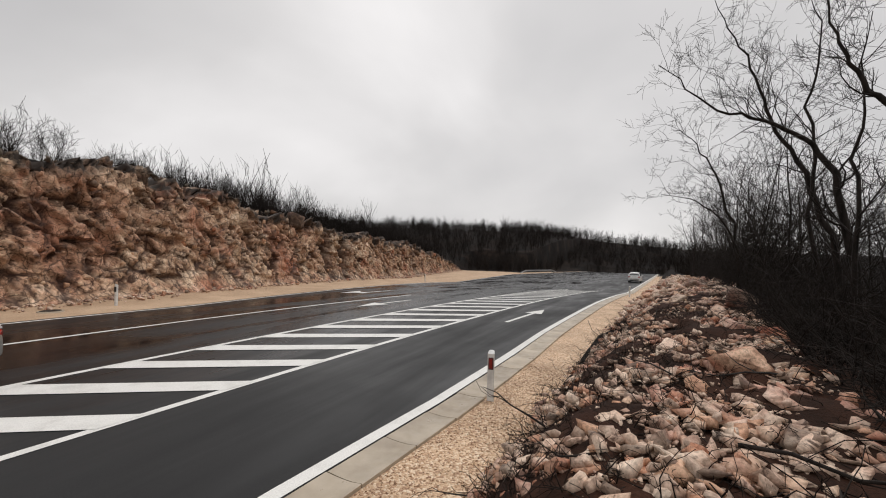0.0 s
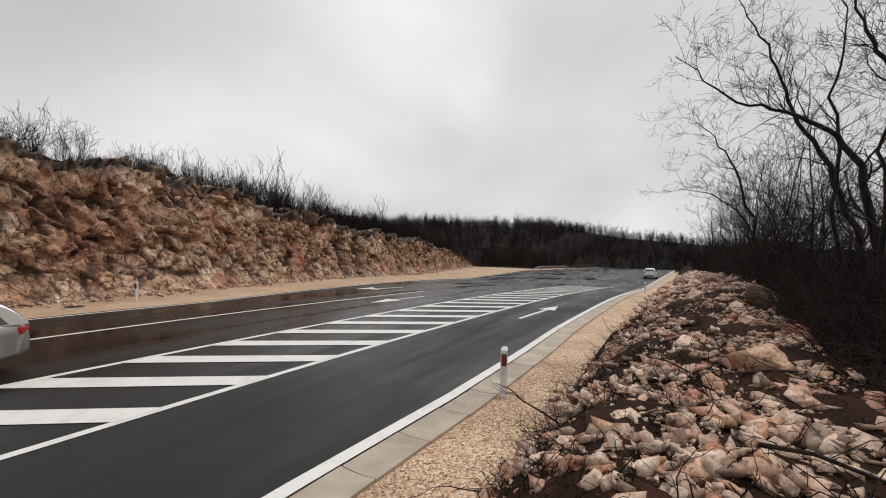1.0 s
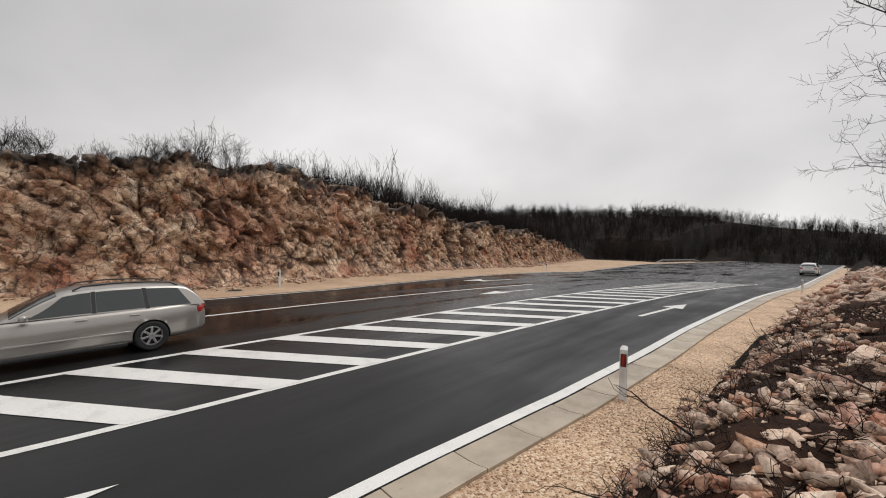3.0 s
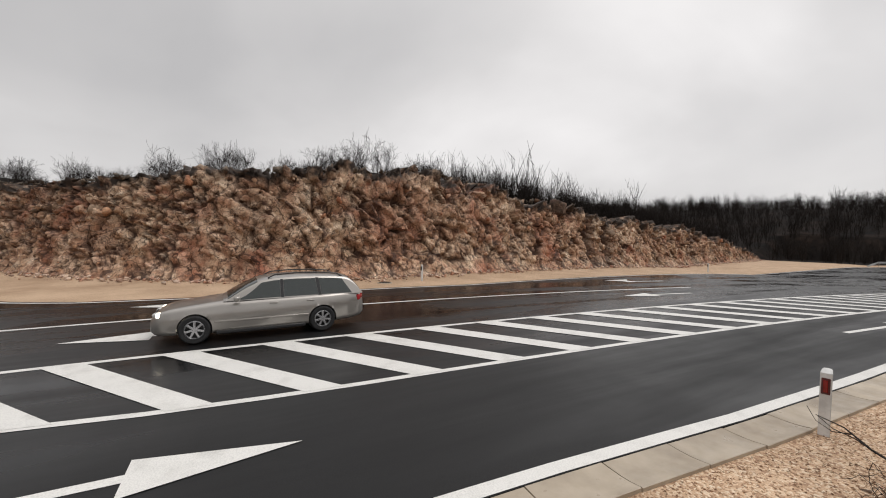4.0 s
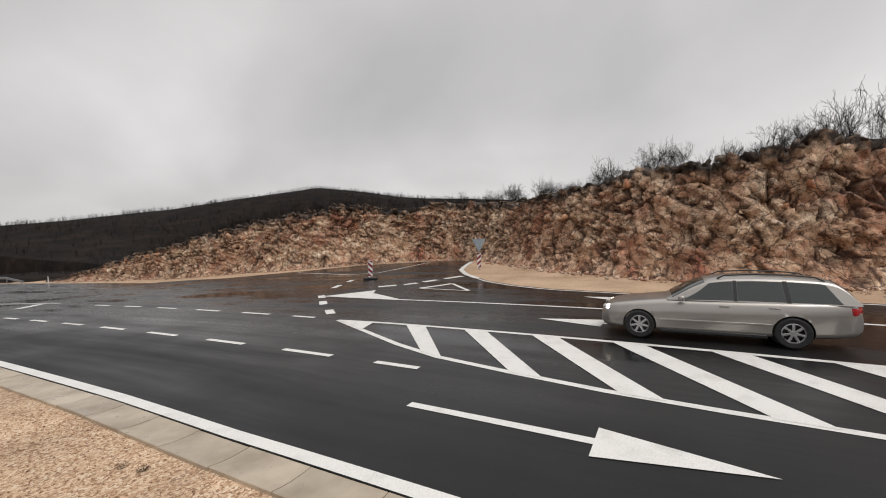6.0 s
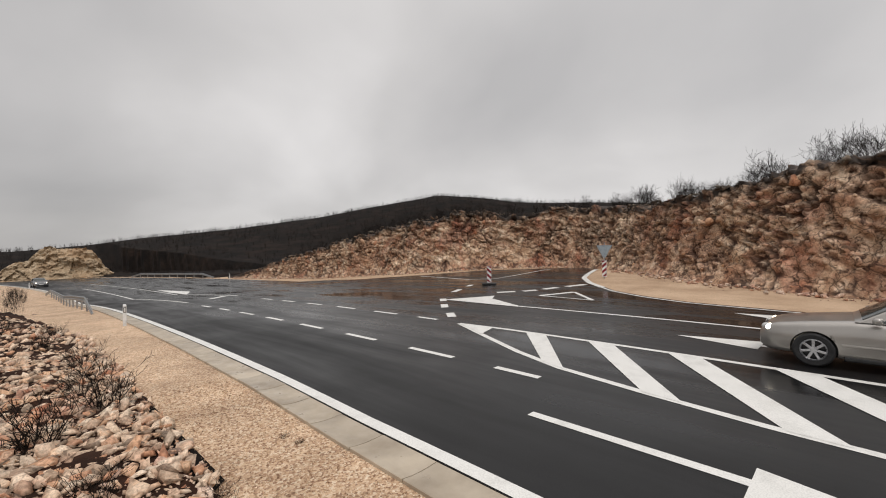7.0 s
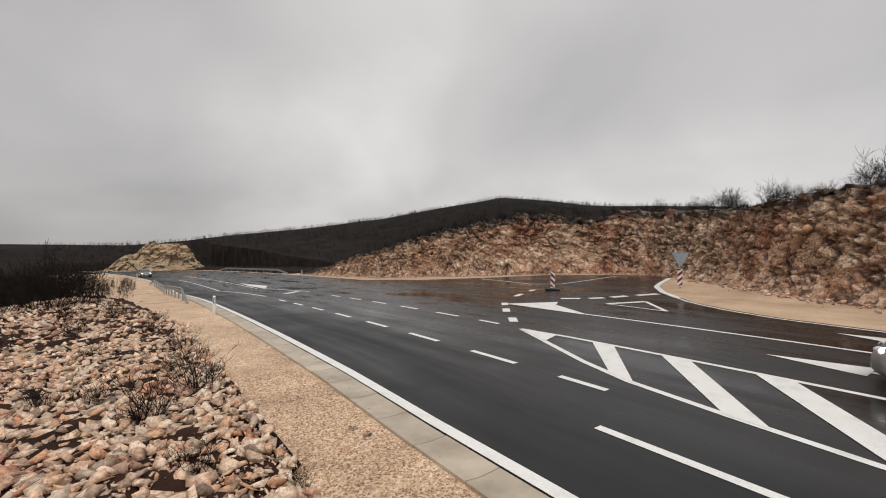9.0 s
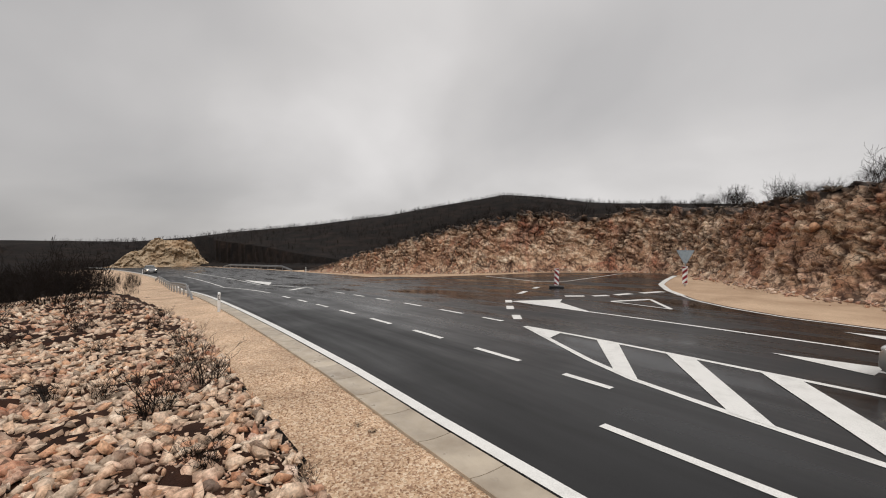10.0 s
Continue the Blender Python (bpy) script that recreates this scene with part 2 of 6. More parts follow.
def make_gravel():
    m, nt, b = material("crushed_gravel")
    v = nt.nodes.new("ShaderNodeTexVoronoi")
    v.inputs["Scale"].default_value = 38.0
    nt.links.new(coords(nt), v.inputs["Vector"])
    sepc = nt.nodes.new("ShaderNodeSeparateColor")
    nt.links.new(v.outputs["Color"], sepc.inputs[0])
    c = ramp_node(nt, sepc.outputs[0], [(0.0, (0.30, 0.175, 0.105)), (0.35, (0.56, 0.375, 0.24)), (0.7, (0.70, 0.51, 0.345)), (1.0, (0.82, 0.68, 0.52))])
    big = ramp_node(nt, noise_node(nt, 0.8, 5.0), [(0.32, (0.72, 0.68, 0.64)), (0.62, (1.05, 1.03, 1.0))])
    nt.links.new(mix_node(nt, 1.0, c, big, "MULTIPLY"), b.inputs["Base Color"])
    b.inputs["Roughness"].default_value = 0.75
    inv = nt.nodes.new("ShaderNodeMath"); inv.operation = "SUBTRACT"; inv.inputs[0].default_value = 1.0
    nt.links.new(v.outputs["Distance"], inv.inputs[1])
    bump(nt, b, inv.outputs[0], 0.7, 0.02)
    return m


def make_concrete():
    m, nt, b = material("gutter_concrete")
    c = ramp_node(nt, noise_node(nt, 1.7, 6.0), [(0.3, (0.32, 0.262, 0.196)), (0.65, (0.51, 0.437, 0.34))])
    t = ramp_node(nt, random_out(nt), [(0.0, (0.86, 0.85, 0.84)), (1.0, (1.06, 1.05, 1.03))])
    nt.links.new(mix_node(nt, 1.0, c, t, "MULTIPLY"), b.inputs["Base Color"])
    nt.links.new(value_range(nt, noise_node(nt, 5.0), 0.25, 0.6), b.inputs["Roughness"])
    bump(nt, b, noise_node(nt, 70.0), 0.25, 0.004)
    return m


def make_bark(name, a, bcol):
    m, nt, b = material(name)
    mp = nt.nodes.new("ShaderNodeMapping"); mp.inputs["Scale"].default_value = (1, 1, 0.25)
    nt.links.new(coords(nt), mp.inputs[0])
    f = noise_node(nt, 14.0, 5.0, 0.6, 0.2, mp.outputs[0])
    nt.links.new(ramp_node(nt, f, [(0.3, a), (0.7, bcol)]), b.inputs["Base Color"])
    b.inputs["Roughness"].default_value = 0.8
    b.inputs["Specular IOR Level"].default_value = 0.15
    bump(nt, b, f, 0.5, 0.01)
    return m


ASPHALT, PAINT, GRAVEL, CONCRETE = make_asphalt(), make_paint(), make_gravel(), make_concrete()
LIMESTONE = [(0.26, (0.19, 0.085, 0.050)), (0.38, (0.41, 0.245, 0.16)), (0.50, (0.59, 0.425, 0.30)), (0.68, (0.80, 0.675, 0.53))]
CLIFF = make_rock("cut_limestone", LIMESTONE, (0.38, 0.115, 0.065), 0.55, soil=True, cracks=0.8, patch_col=(0.42, 0.235, 0.15), dirt_shade=0.9)
BLOCKS = make_rock("broken_limestone", LIMESTONE, (0.45, 0.16, 0.09), 0.55, island=True, rough=0.68, patch_col=(0.56, 0.37, 0.25), dirt_shade=0.5)
FIELD = make_rock("field_limestone", [(0.30, (0.56, 0.36, 0.25)), (0.46, (0.80, 0.62, 0.475)), (0.70, (0.88, 0.76, 0.63))], (0.48, 0.21, 0.135), 1.2, island=True, rough=0.62, dirt_shade=0.5)
STONE = make_rock("loose_limestone", [(0.30, (0.42, 0.26, 0.20)), (0.46, (0.70, 0.53, 0.43)), (0.70, (0.86, 0.74, 0.63))], (0.46, 0.20, 0.15), 1.6, rnd=True, rough=0.62, dirt_shade=0.8)
STONES = make_rock("rubble_limestone", [(0.30, (0.40, 0.245, 0.19)), (0.46, (0.68, 0.51, 0.41)), (0.70, (0.86, 0.735, 0.62))], (0.46, 0.19, 0.14), 1.6, island=True, rough=0.62, dirt_shade=0.85)
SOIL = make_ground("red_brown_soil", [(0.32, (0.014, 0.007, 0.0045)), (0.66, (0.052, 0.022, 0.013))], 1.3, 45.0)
HILL = make_ground("winter_scrub_ground", [(0.35, (0.004, 0.003, 0.0026)), (0.52, (0.010, 0.0068, 0.0052)), (0.70, (0.024, 0.0155, 0.0115))], 0.16, 0.9, 0.95, 0.3)
SAND = make_ground("sandy_gravel", [(0.32, (0.42, 0.285, 0.185)), (0.66, (0.60, 0.435, 0.30))], 0.5, 60.0, 0.8, 0.01)
BARK = make_bark("dark_bark", (0.010, 0.008, 0.007), (0.042, 0.034, 0.029))
TWIG = make_bark("winter_twigs", (0.007, 0.005, 0.004), (0.021, 0.0145, 0.011))
WHITE = plain("white_plastic", (0.80, 0.80, 0.78), 0.35)
BLACK = plain("black_plastic", (0.015, 0.015, 0.016), 0.4)
RED = plain("red_reflector", (0.28, 0.012, 0.012), 0.2)
ZINC = plain("galvanised_steel", (0.40, 0.41, 0.42), 0.4, 0.85, 0.1)


# ---------------------------------------------------------------- mesh helpers
def mesh_from(name, verts, faces, mat=None, smooth=False):
    me = bpy.data.meshes.new(name)
    me.from_pydata([tuple(map(float, v)) for v in verts], [], faces)
    if mat is not None:
        me.materials.append(mat)
    if smooth:
        me.polygons.foreach_set("use_smooth", np.ones(len(me.polygons), bool))
    me.update()
    return me


def mesh_np(name, verts, quads, mat=None, smooth=False):
    """A mesh from numpy arrays; faces of equal size."""
    me = bpy.data.meshes.new(name)
    v, q = np.asarray(verts, np.float32), np.asarray(quads, np.int32)
    k = q.shape[1]
    me.vertices.add(len(v)); me.vertices.foreach_set("co", v.ravel())
    me.loops.add(q.size); me.loops.foreach_set("vertex_index", q.ravel())
    me.polygons.add(len(q)); me.polygons.foreach_set("loop_start", np.arange(0, q.size, k, dtype=np.int32))
    me.polygons.foreach_set("loop_total", np.full(len(q), k, np.int32))
    if mat is not None:
        me.materials.append(mat)
    if smooth:
        me.polygons.foreach_set("use_smooth", np.ones(len(q), bool))
    me.update(calc_edges=True)
    me.validate()
    return me


def grid_faces(nr, nc, flip=False):
    i = np.arange(nr - 1)[:, None] * nc + np.arange(nc - 1)[None, :]
    q = np.stack([i, i + 1, i + nc + 1, i + nc], -1).reshape(-1, 4)
    return q[:, ::-1] if flip else q


def part(name, data, mat=None, parent=None, label="", at=None):
    """One mesh object under a thing or a part. data: a bmesh or a mesh."""
    if isinstance(data, bmesh.types.BMesh):
        me = bpy.data.meshes.new(name)
        data.normal_update()
        data.to_mesh(me)
        data.free()
        data = me
    if mat is not None and not data.materials:
        data.materials.append(mat)
    ob = new(name, data)
    ob.parent = parent
    if at is not None:
        ob.matrix_basis = at
    if label:
        tagged(ob, label)
    return ob


def thing(name, label, category, group="", at=None, kind=""):
    ob = new(name)
    ob.empty_display_size = 0.2
    if at is not None:
        ob.matrix_basis = at
    return tagged(ob, label, category, group, kind)


def box(bm, size, at=(0, 0, 0), bevel=0.0, rot=None):
    m = Matrix.Translation(at)
    if rot is not None:
        m = m @ rot
    r = bmesh.ops.create_cube(bm, size=1.0, matrix=m @ Matrix.Diagonal((*size, 1)))
    if bevel:
        es = list({e for v in r["verts"] for e in v.link_edges})
        bmesh.ops.bevel(bm, geom=es, offset=bevel, segments=2, affect="EDGES", profile=0.5)
    return bm


def sstep(x, a, b):
    t = np.clip((np.asarray(x, float) - a) / (b - a), 0, 1)
    return t * t * (3 - 2 * t)


def hash01(i, j, k, seed):
    h = (i.astype(np.int64) * 73856093) ^ (j.astype(np.int64) * 19349663) ^ (k.astype(np.int64) * 83492791) ^ (seed * 2654435761)
    h = (h ^ (h >> 13)) * 1274126177 & 0xFFFFFFFF
    h = (h ^ (h >> 16)) * 2246822519 & 0xFFFFFFFF
    return ((h ^ (h >> 11)) & 0xFFFFF) / float(0x100000)


def facets(p, size, seed, tilt=1.3, joints=False):
    """Broken-rock relief: each cell is a flat tilted face. About -1 to 1."""
    p = np.asarray(p, float) / np.asarray(size, float)
    c = np.floor(p)
    best, second = np.full(len(p), 1e9), np.full(len(p), 1e9)
    out = np.zeros(len(p))
    for dx in (-1, 0, 1):
        for dy in (-1, 0, 1):
            for dz in (-1, 0, 1):
                i, j, k = c[:, 0] + dx, c[:, 1] + dy, c[:, 2] + dz
                r = [hash01(i, j, k, seed + n) for n in range(7)]
                o = p - np.stack([i + r[0], j + r[1], k + r[2]], 1)
                d = (o * o).sum(1)
                val = (r[3] - 0.5) * 1.2 + tilt * (o * (np.stack(r[4:7], 1) - 0.5)).sum(1)
                near = d < best
                out = np.where(near, val, out)
                second = np.where(near, best, np.minimum(second, d))
                best = np.where(near, d, best)
    return (out, np.sqrt(second) - np.sqrt(best)) if joints else out


def vnoise(x, y, size, seed):
    """Smooth value noise in the plan, 0 to 1."""
    u, v = np.asarray(x, float) / size, np.asarray(y, float) / size
    i, j = np.floor(u), np.floor(v)
    a, b = u - i, v - j
    a, b = a * a * (3 - 2 * a), b * b * (3 - 2 * b)
    z = np.zeros_like(i)
    g = lambda p, q: hash01(i + p, j + q, z, seed)
    return (g(0, 0) * (1 - a) + g(1, 0) * a) * (1 - b) + (g(0, 1) * (1 - a) + g(1, 1) * a) * b


# ---------------------------------------------------------------- the lie of the land
def road_z(x, y):
    """The road lies on a crest: level at the camera, falling away both ways."""
    x, y = np.clip(x, -30, 30), np.asarray(y, float)
    yy = np.clip(y, -45, 45)
    z = -0.00347 * x + 0.00789 * yy + 0.000685 * x * x + 0.00012 * x * yy - 0.000804 * yy * yy
    return z + (y - yy) * (0.00789 - 0.001608 * yy) * 0.35


def edge_x(y):
    """The outer side of the near edge line."""
    y = np.asarray(y, float)
    return -3.5 + 0.05 * 3 * np.log1p(np.exp((np.clip(y, -90, 400) + 1) / 3)) + 0.010 * np.clip(y, -30, 0) + 0.0011 * np.clip(-y - 50, 0, 120) ** 2


def kerb_x(y):
    """The outer side of the edge line as laid, which wanders a little from the road's line."""
    y = np.asarray(y, float)
    return edge_x(y) + np.interp(y, (-30, -13, -8, -5, 0, 3, 6, 9.5, 13, 26), (-0.10, -0.04, 0.0, 0.09, 0.10, 0.13, 0.23, 0.19, 0.04, -0.18))


def bank_x(y):
    """Where the gravel strip ends and the stones begin."""
    return edge_x(y) + 1.85 - 0.38 * sstep(y, 0.5, 3.5)


FAR_Y = (-300, -110, -60, -45, -33, -27.4, -24.1, -18.6, -15.5, -13.4, -12.3, -11.5, -10.0, -7.6, -5.8, -4.0, -1.0, 3.0)
FAR_X = (-19, -19, -19, -19.3, -19.2, -22.7, -25.9, -29.6, -30.0, -28.0, -23.8, -21.3, -18.8, -15.9, -14.6, -13.8, -13.35, -13.3)


def far_x(y):
    """The far side of the asphalt, with the mouth of the side road."""
    y = np.asarray(y, float)
    return edge_x(y) + np.interp(y, FAR_Y, FAR_X) - 0.17 * np.clip(y - 10, 0, 72)


# foot of the rock cut: x, y, height of the face
CUT = ((-43, 98, 0.3), (-40, 88, 1.6), (-36.5, 75, 3.2), (-31.8, 57.8, 4.3), (-28.4, 46, 4.6), (-24.6, 30, 4.4), (-22, 19, 5.2), (-20.8, 13, 5.9), (-20.4, 10, 5.8),
       (-19.7, 5.7, 5.5), (-20.1, 2.8, 5.3), (-20.9, 0, 5.2), (-22.9, -3, 5.0), (-24.6, -5.3, 4.9), (-27, -8, 4.6), (-30, -10.5, 4.7), (-33.4, -14.5, 5.0),
       (-35.8, -19.5, 5.5), (-35, -23.5, 5.6), (-31.4, -25.6, 5.7), (-28.9, -30, 5.7), (-28, -38, 5.4), (-27, -48, 4.0), (-25.4, -57, 2.6), (-24.5, -64, 1.0), (-24, -70, 0.2))


def cut_line(step):
    """The foot line walked in even steps: places, outward way, height, distance."""
    c = np.array(CUT, float)
    for _ in range(2):
        q, r = c[:-1] * 0.75 + c[1:] * 0.25, c[:-1] * 0.25 + c[1:] * 0.75
        c = np.concatenate([c[:1], np.stack([q, r], 1).reshape(-1, 3), c[-1:]])
    d = np.r_[0, np.cumsum(np.hypot(*np.diff(c[:, :2], axis=0).T))]
    s = np.arange(0, d[-1], step)
    p = np.stack([np.interp(s, d, c[:, n]) for n in range(3)], 1)
    t = np.gradient(p[:, :2], axis=0)
    t /= np.linalg.norm(t, axis=1)[:, None]
    return p[:, :2], np.stack([-t[:, 1], t[:, 0]], 1), p[:, 2], s


CUT_P, CUT_N, CUT_H, CUT_S = cut_line(0.5)


def behind_cut(x, y):
    """Metres behind the foot of the cut (negative in front of it), and the face's height there."""
    x, y = np.asarray(x, float).ravel(), np.asarray(y, float).ravel()
    dist, high = np.full(len(x), -99.0), np.zeros(len(x))
    near = np.where((x < -10) & (x > -260) & (y > -200) & (y < 230))[0]
    for k in range(0, len(near), 4000):
        i = near[k:k + 4000]
        d2 = (x[i, None] - CUT_P[None, :, 0]) ** 2 + (y[i, None] - CUT_P[None, :, 1]) ** 2
        j = d2.argmin(1)
        o = np.stack([x[i], y[i]], 1) - CUT_P[j]
        side = -np.sign((o * CUT_N[j]).sum(1))
        dist[i] = side * np.sqrt(d2[np.arange(len(i)), j])
        high[i] = CUT_H[j]
    return dist, high


# skyline: heading in degrees left of +y, rise over run
SKY_A = (-180, -140, -90, -40, -8, 4, 14, 25, 45, 70, 100, 120, 134, 143, 151, 160, 167, 174, 180)
SKY_R = (0.0, 0.0, 0.0, 0.005, 0.008, 0.028, 0.055, 0.058, 0.058, 0.06, 0.080, 0.104, 0.128, 0.101, 0.076, 0.052, 0.032, 0.012, 0.0)


def land_z(x, y):
    """Height of the ground sheet anywhere."""
    shape = np.shape(x)
    x, y = np.asarray(x, float).ravel(), np.asarray(y, float).ravel()
    r, a = np.hypot(x, y), np.degrees(np.arctan2(-x, y))
    z = road_z(x, np.clip(y, -170, 250))
    bumps = (vnoise(x, y, 9.0, 3) - 0.5) * 0.5 + (vnoise(x, y, 2.5, 4) - 0.5) * 0.18
    # hills
    rise = np.interp(a, SKY_A, SKY_R) * np.clip(r, 0, 250) + 2.0
    off = np.where(x < -10, sstep(r, 75, 210), sstep(r, 90, 260))
    off = np.where(np.abs(x - edge_x(y) + 7) < 30, sstep(r, 150, 250), off)
    # rubble bank beside the road
    right = x - bank_x(y)
    bank = sstep(right - 0.14 * np.clip(-y - 16, 0, 60), 0, 1.6) * (0.12 + 0.70 * sstep(y, -2.5, 1.5) + 0.55 * sstep(y, 8, 18) * sstep(right, 0.5, 3))
    bank = bank - sstep(right, 3.6, 6.2) * (1.1 * sstep(y, -1, 4)) - sstep(right, 4, 9) * 0.3
    z = z + np.where(right > 0, bank, 0) + bumps * sstep(right, 0.2, 2.5)
    # cut and the plateau behind it
    d, h = behind_cut(x, y)
    z = z + np.where(d > -50, h * sstep(d, 2.6, 4.4) - 0.5 * sstep(d, 1, 2.6) * (1 - sstep(d, 4.4, 6)) + np.clip(d - 3, 0, 40) * 0.035 * np.clip(h / 4, 0, 1) + bumps * sstep(d, 3, 6), 0)
    z = z * (1 - off) + np.maximum(rise, z) * off + (vnoise(x, y, 40, 8) - 0.5) * 2.5 * sstep(r, 110, 240)
    road = (x < edge_x(y) + 2 + 0.1 * np.clip(-y - 16, 0, 60)) & (x > far_x(y) - 1) & (r < 175) | (d > -30) & (d < 0.4) & (x < -12)
    return np.where(road, road_z(x, y) - 0.16, z).reshape(shape)


def build_ground():
    def axis(inner, fine, outer):
        a = list(np.arange(-inner, inner + 1e-6, fine))
        step = fine
        while a[-1] < outer:
            step = min(step * 1.07, 5.0) if a[-1] < 300 else step * 1.3
            a.append(a[-1] + step); a.insert(0, a[0] - step)
        return np.array(a)
    gx, gy = axis(42, 0.75, 1500), axis(62, 0.75, 1500)
    X, Y = np.meshgrid(gx, gy)
    Z = land_z(X, Y)
    me = mesh_np("ground", np.stack([X, Y, Z], -1).reshape(-1, 3), grid_faces(len(gy), len(gx)), HILL, True)
    tagged(part("ground", me), "dark brown winter scrub ground rising to low hills", "ground", kind="structure")


def rows_sheet(name, ys, left, right, n, lift, mat, label, cat):
    """A sheet across the road's width: for each y, n points from left to right."""
    t = np.linspace(0, 1, n)[None, :]
    X = left(ys)[:, None] * (1 - t) + right(ys)[:, None] * t
    Y = np.repeat(ys[:, None], n, 1)
    Z = road_z(X, Y) + lift
    me = mesh_np(name, np.stack([X, Y, Z], -1).reshape(-1, 3), grid_faces(len(ys), n, True), mat, True)
    # faces look up
    if me.polygons[0].normal.z < 0:
        me.flip_normals()
    return tagged(part(name, me), label, cat, kind="structure")


def build_road():
    ys = np.unique(np.r_[np.arange(-171, -60, 3.0), np.arange(-60, 60, 0.4), np.arange(60, 171, 3.0)])
    rows_sheet("road", ys, far_x, lambda y: kerb_x(y) + 0.02, 40, -0.006, ASPHALT, "wet dark asphalt main road with a side road mouth", "road")
    ys = np.arange(-75, 98, 0.6)
    line = np.array(CUT)[::-1]
    foot = lambda y: np.minimum(np.interp(y, line[:, 1], line[:, 0]) - 1.5, far_x(y) - 1)
    ob = rows_sheet("gravel_shoulder", ys, foot, lambda y: edge_x(y) - 9.0, 60, -0.03, SAND, "compacted sandy gravel verge below the rock cut", "verge")
    ys = np.arange(-130, 130, 0.5)
    rows_sheet("roadside_gravel", ys, lambda y: kerb_x(y) + 0.4, lambda y: edge_x(y) + 2.3 + 0.14 * np.clip(-y - 16, 0, 60), 14, -0.03, GRAVEL, "pale crushed gravel strip beside the gutter", "verge")
    for lo, hi in ((-171, -73), (86, 171)):
        ys = np.arange(lo, hi, 3.0)
        rows_sheet("verge", ys, lambda y: far_x(y) - 3, lambda y: far_x(y) + 3, 6, -0.03, SAND, "sandy gravel verge along the road", "verge")


build_ground()
build_road()


def drape(name, path, width, mat, parent=None, lift=0.0, step=0.5, label=""):
    """A painted stripe that follows the road. path: plan points; width: one or one per point."""
    p = np.array(path, float)
    w = np.full(len(p), width) if np.isscalar(width) else np.array(width, float)
    d = np.r_[0, np.cumsum(np.hypot(*np.diff(p, axis=0).T))]
    s = np.unique(np.r_[np.linspace(0, d[-1], max(2, int(d[-1] / step) + 1)), d])
    q = np.stack([np.interp(s, d, p[:, 0]), np.interp(s, d, p[:, 1])], 1)
    w = np.interp(s, d, w)
    t = np.gradient(q, axis=0)
    t /= np.linalg.norm(t, axis=1)[:, None]
    n = np.stack([-t[:, 1], t[:, 0]], 1)
    v = np.stack([q + n * w[:, None] / 2, q - n * w[:, None] / 2], 1).reshape(-1, 2)
    z = road_z(v[:, 0], v[:, 1]) + lift
    me = mesh_np(name, np.c_[v, z], grid_faces(len(s), 2), mat)
    if me.polygons[0].normal.z < 0:
        me.flip_normals()
    return part(name, me, None, parent, label)


def patch(name, outline, mat, parent=None, lift=0.0, label=""):
    """A painted flat shape with a given outline, laid on the road."""
    bm = bmesh.new()
    bm.faces.new([bm.verts.new((x, y, 0)) for x, y in outline])
    bmesh.ops.triangulate(bm, faces=bm.faces[:])
    bmesh.ops.subdivide_edges(bm, edges=[e for e in bm.edges if e.calc_length() > 0.9], cuts=1)
    bmesh.ops.triangulate(bm, faces=bm.faces[:])
    for v in bm.verts:
        v.co.z = float(road_z(v.co.x, v.co.y)) + lift
    bm.normal_update()
    if bm.faces[:][0].normal.z < 0:
        bmesh.ops.reverse_faces(bm, faces=bm.faces[:])
    return part(name, bm, mat, parent, label)


def line_path(offset, a, b, step=2.0):
    ys = np.linspace(a, b, max(2, int(abs(b - a) / step) + 1))
    off = offset(ys) if callable(offset) else np.full(len(ys), offset)
    return np.stack([edge_x(ys) + off, ys], 1)


NEAR_LANE = lambda y: -3.10 - 0.012 * np.clip(-y - 3, 0, 40)
FAR_LANE = lambda y: -6.2 - 0.02 * np.clip(-y - 6, 0, 40)


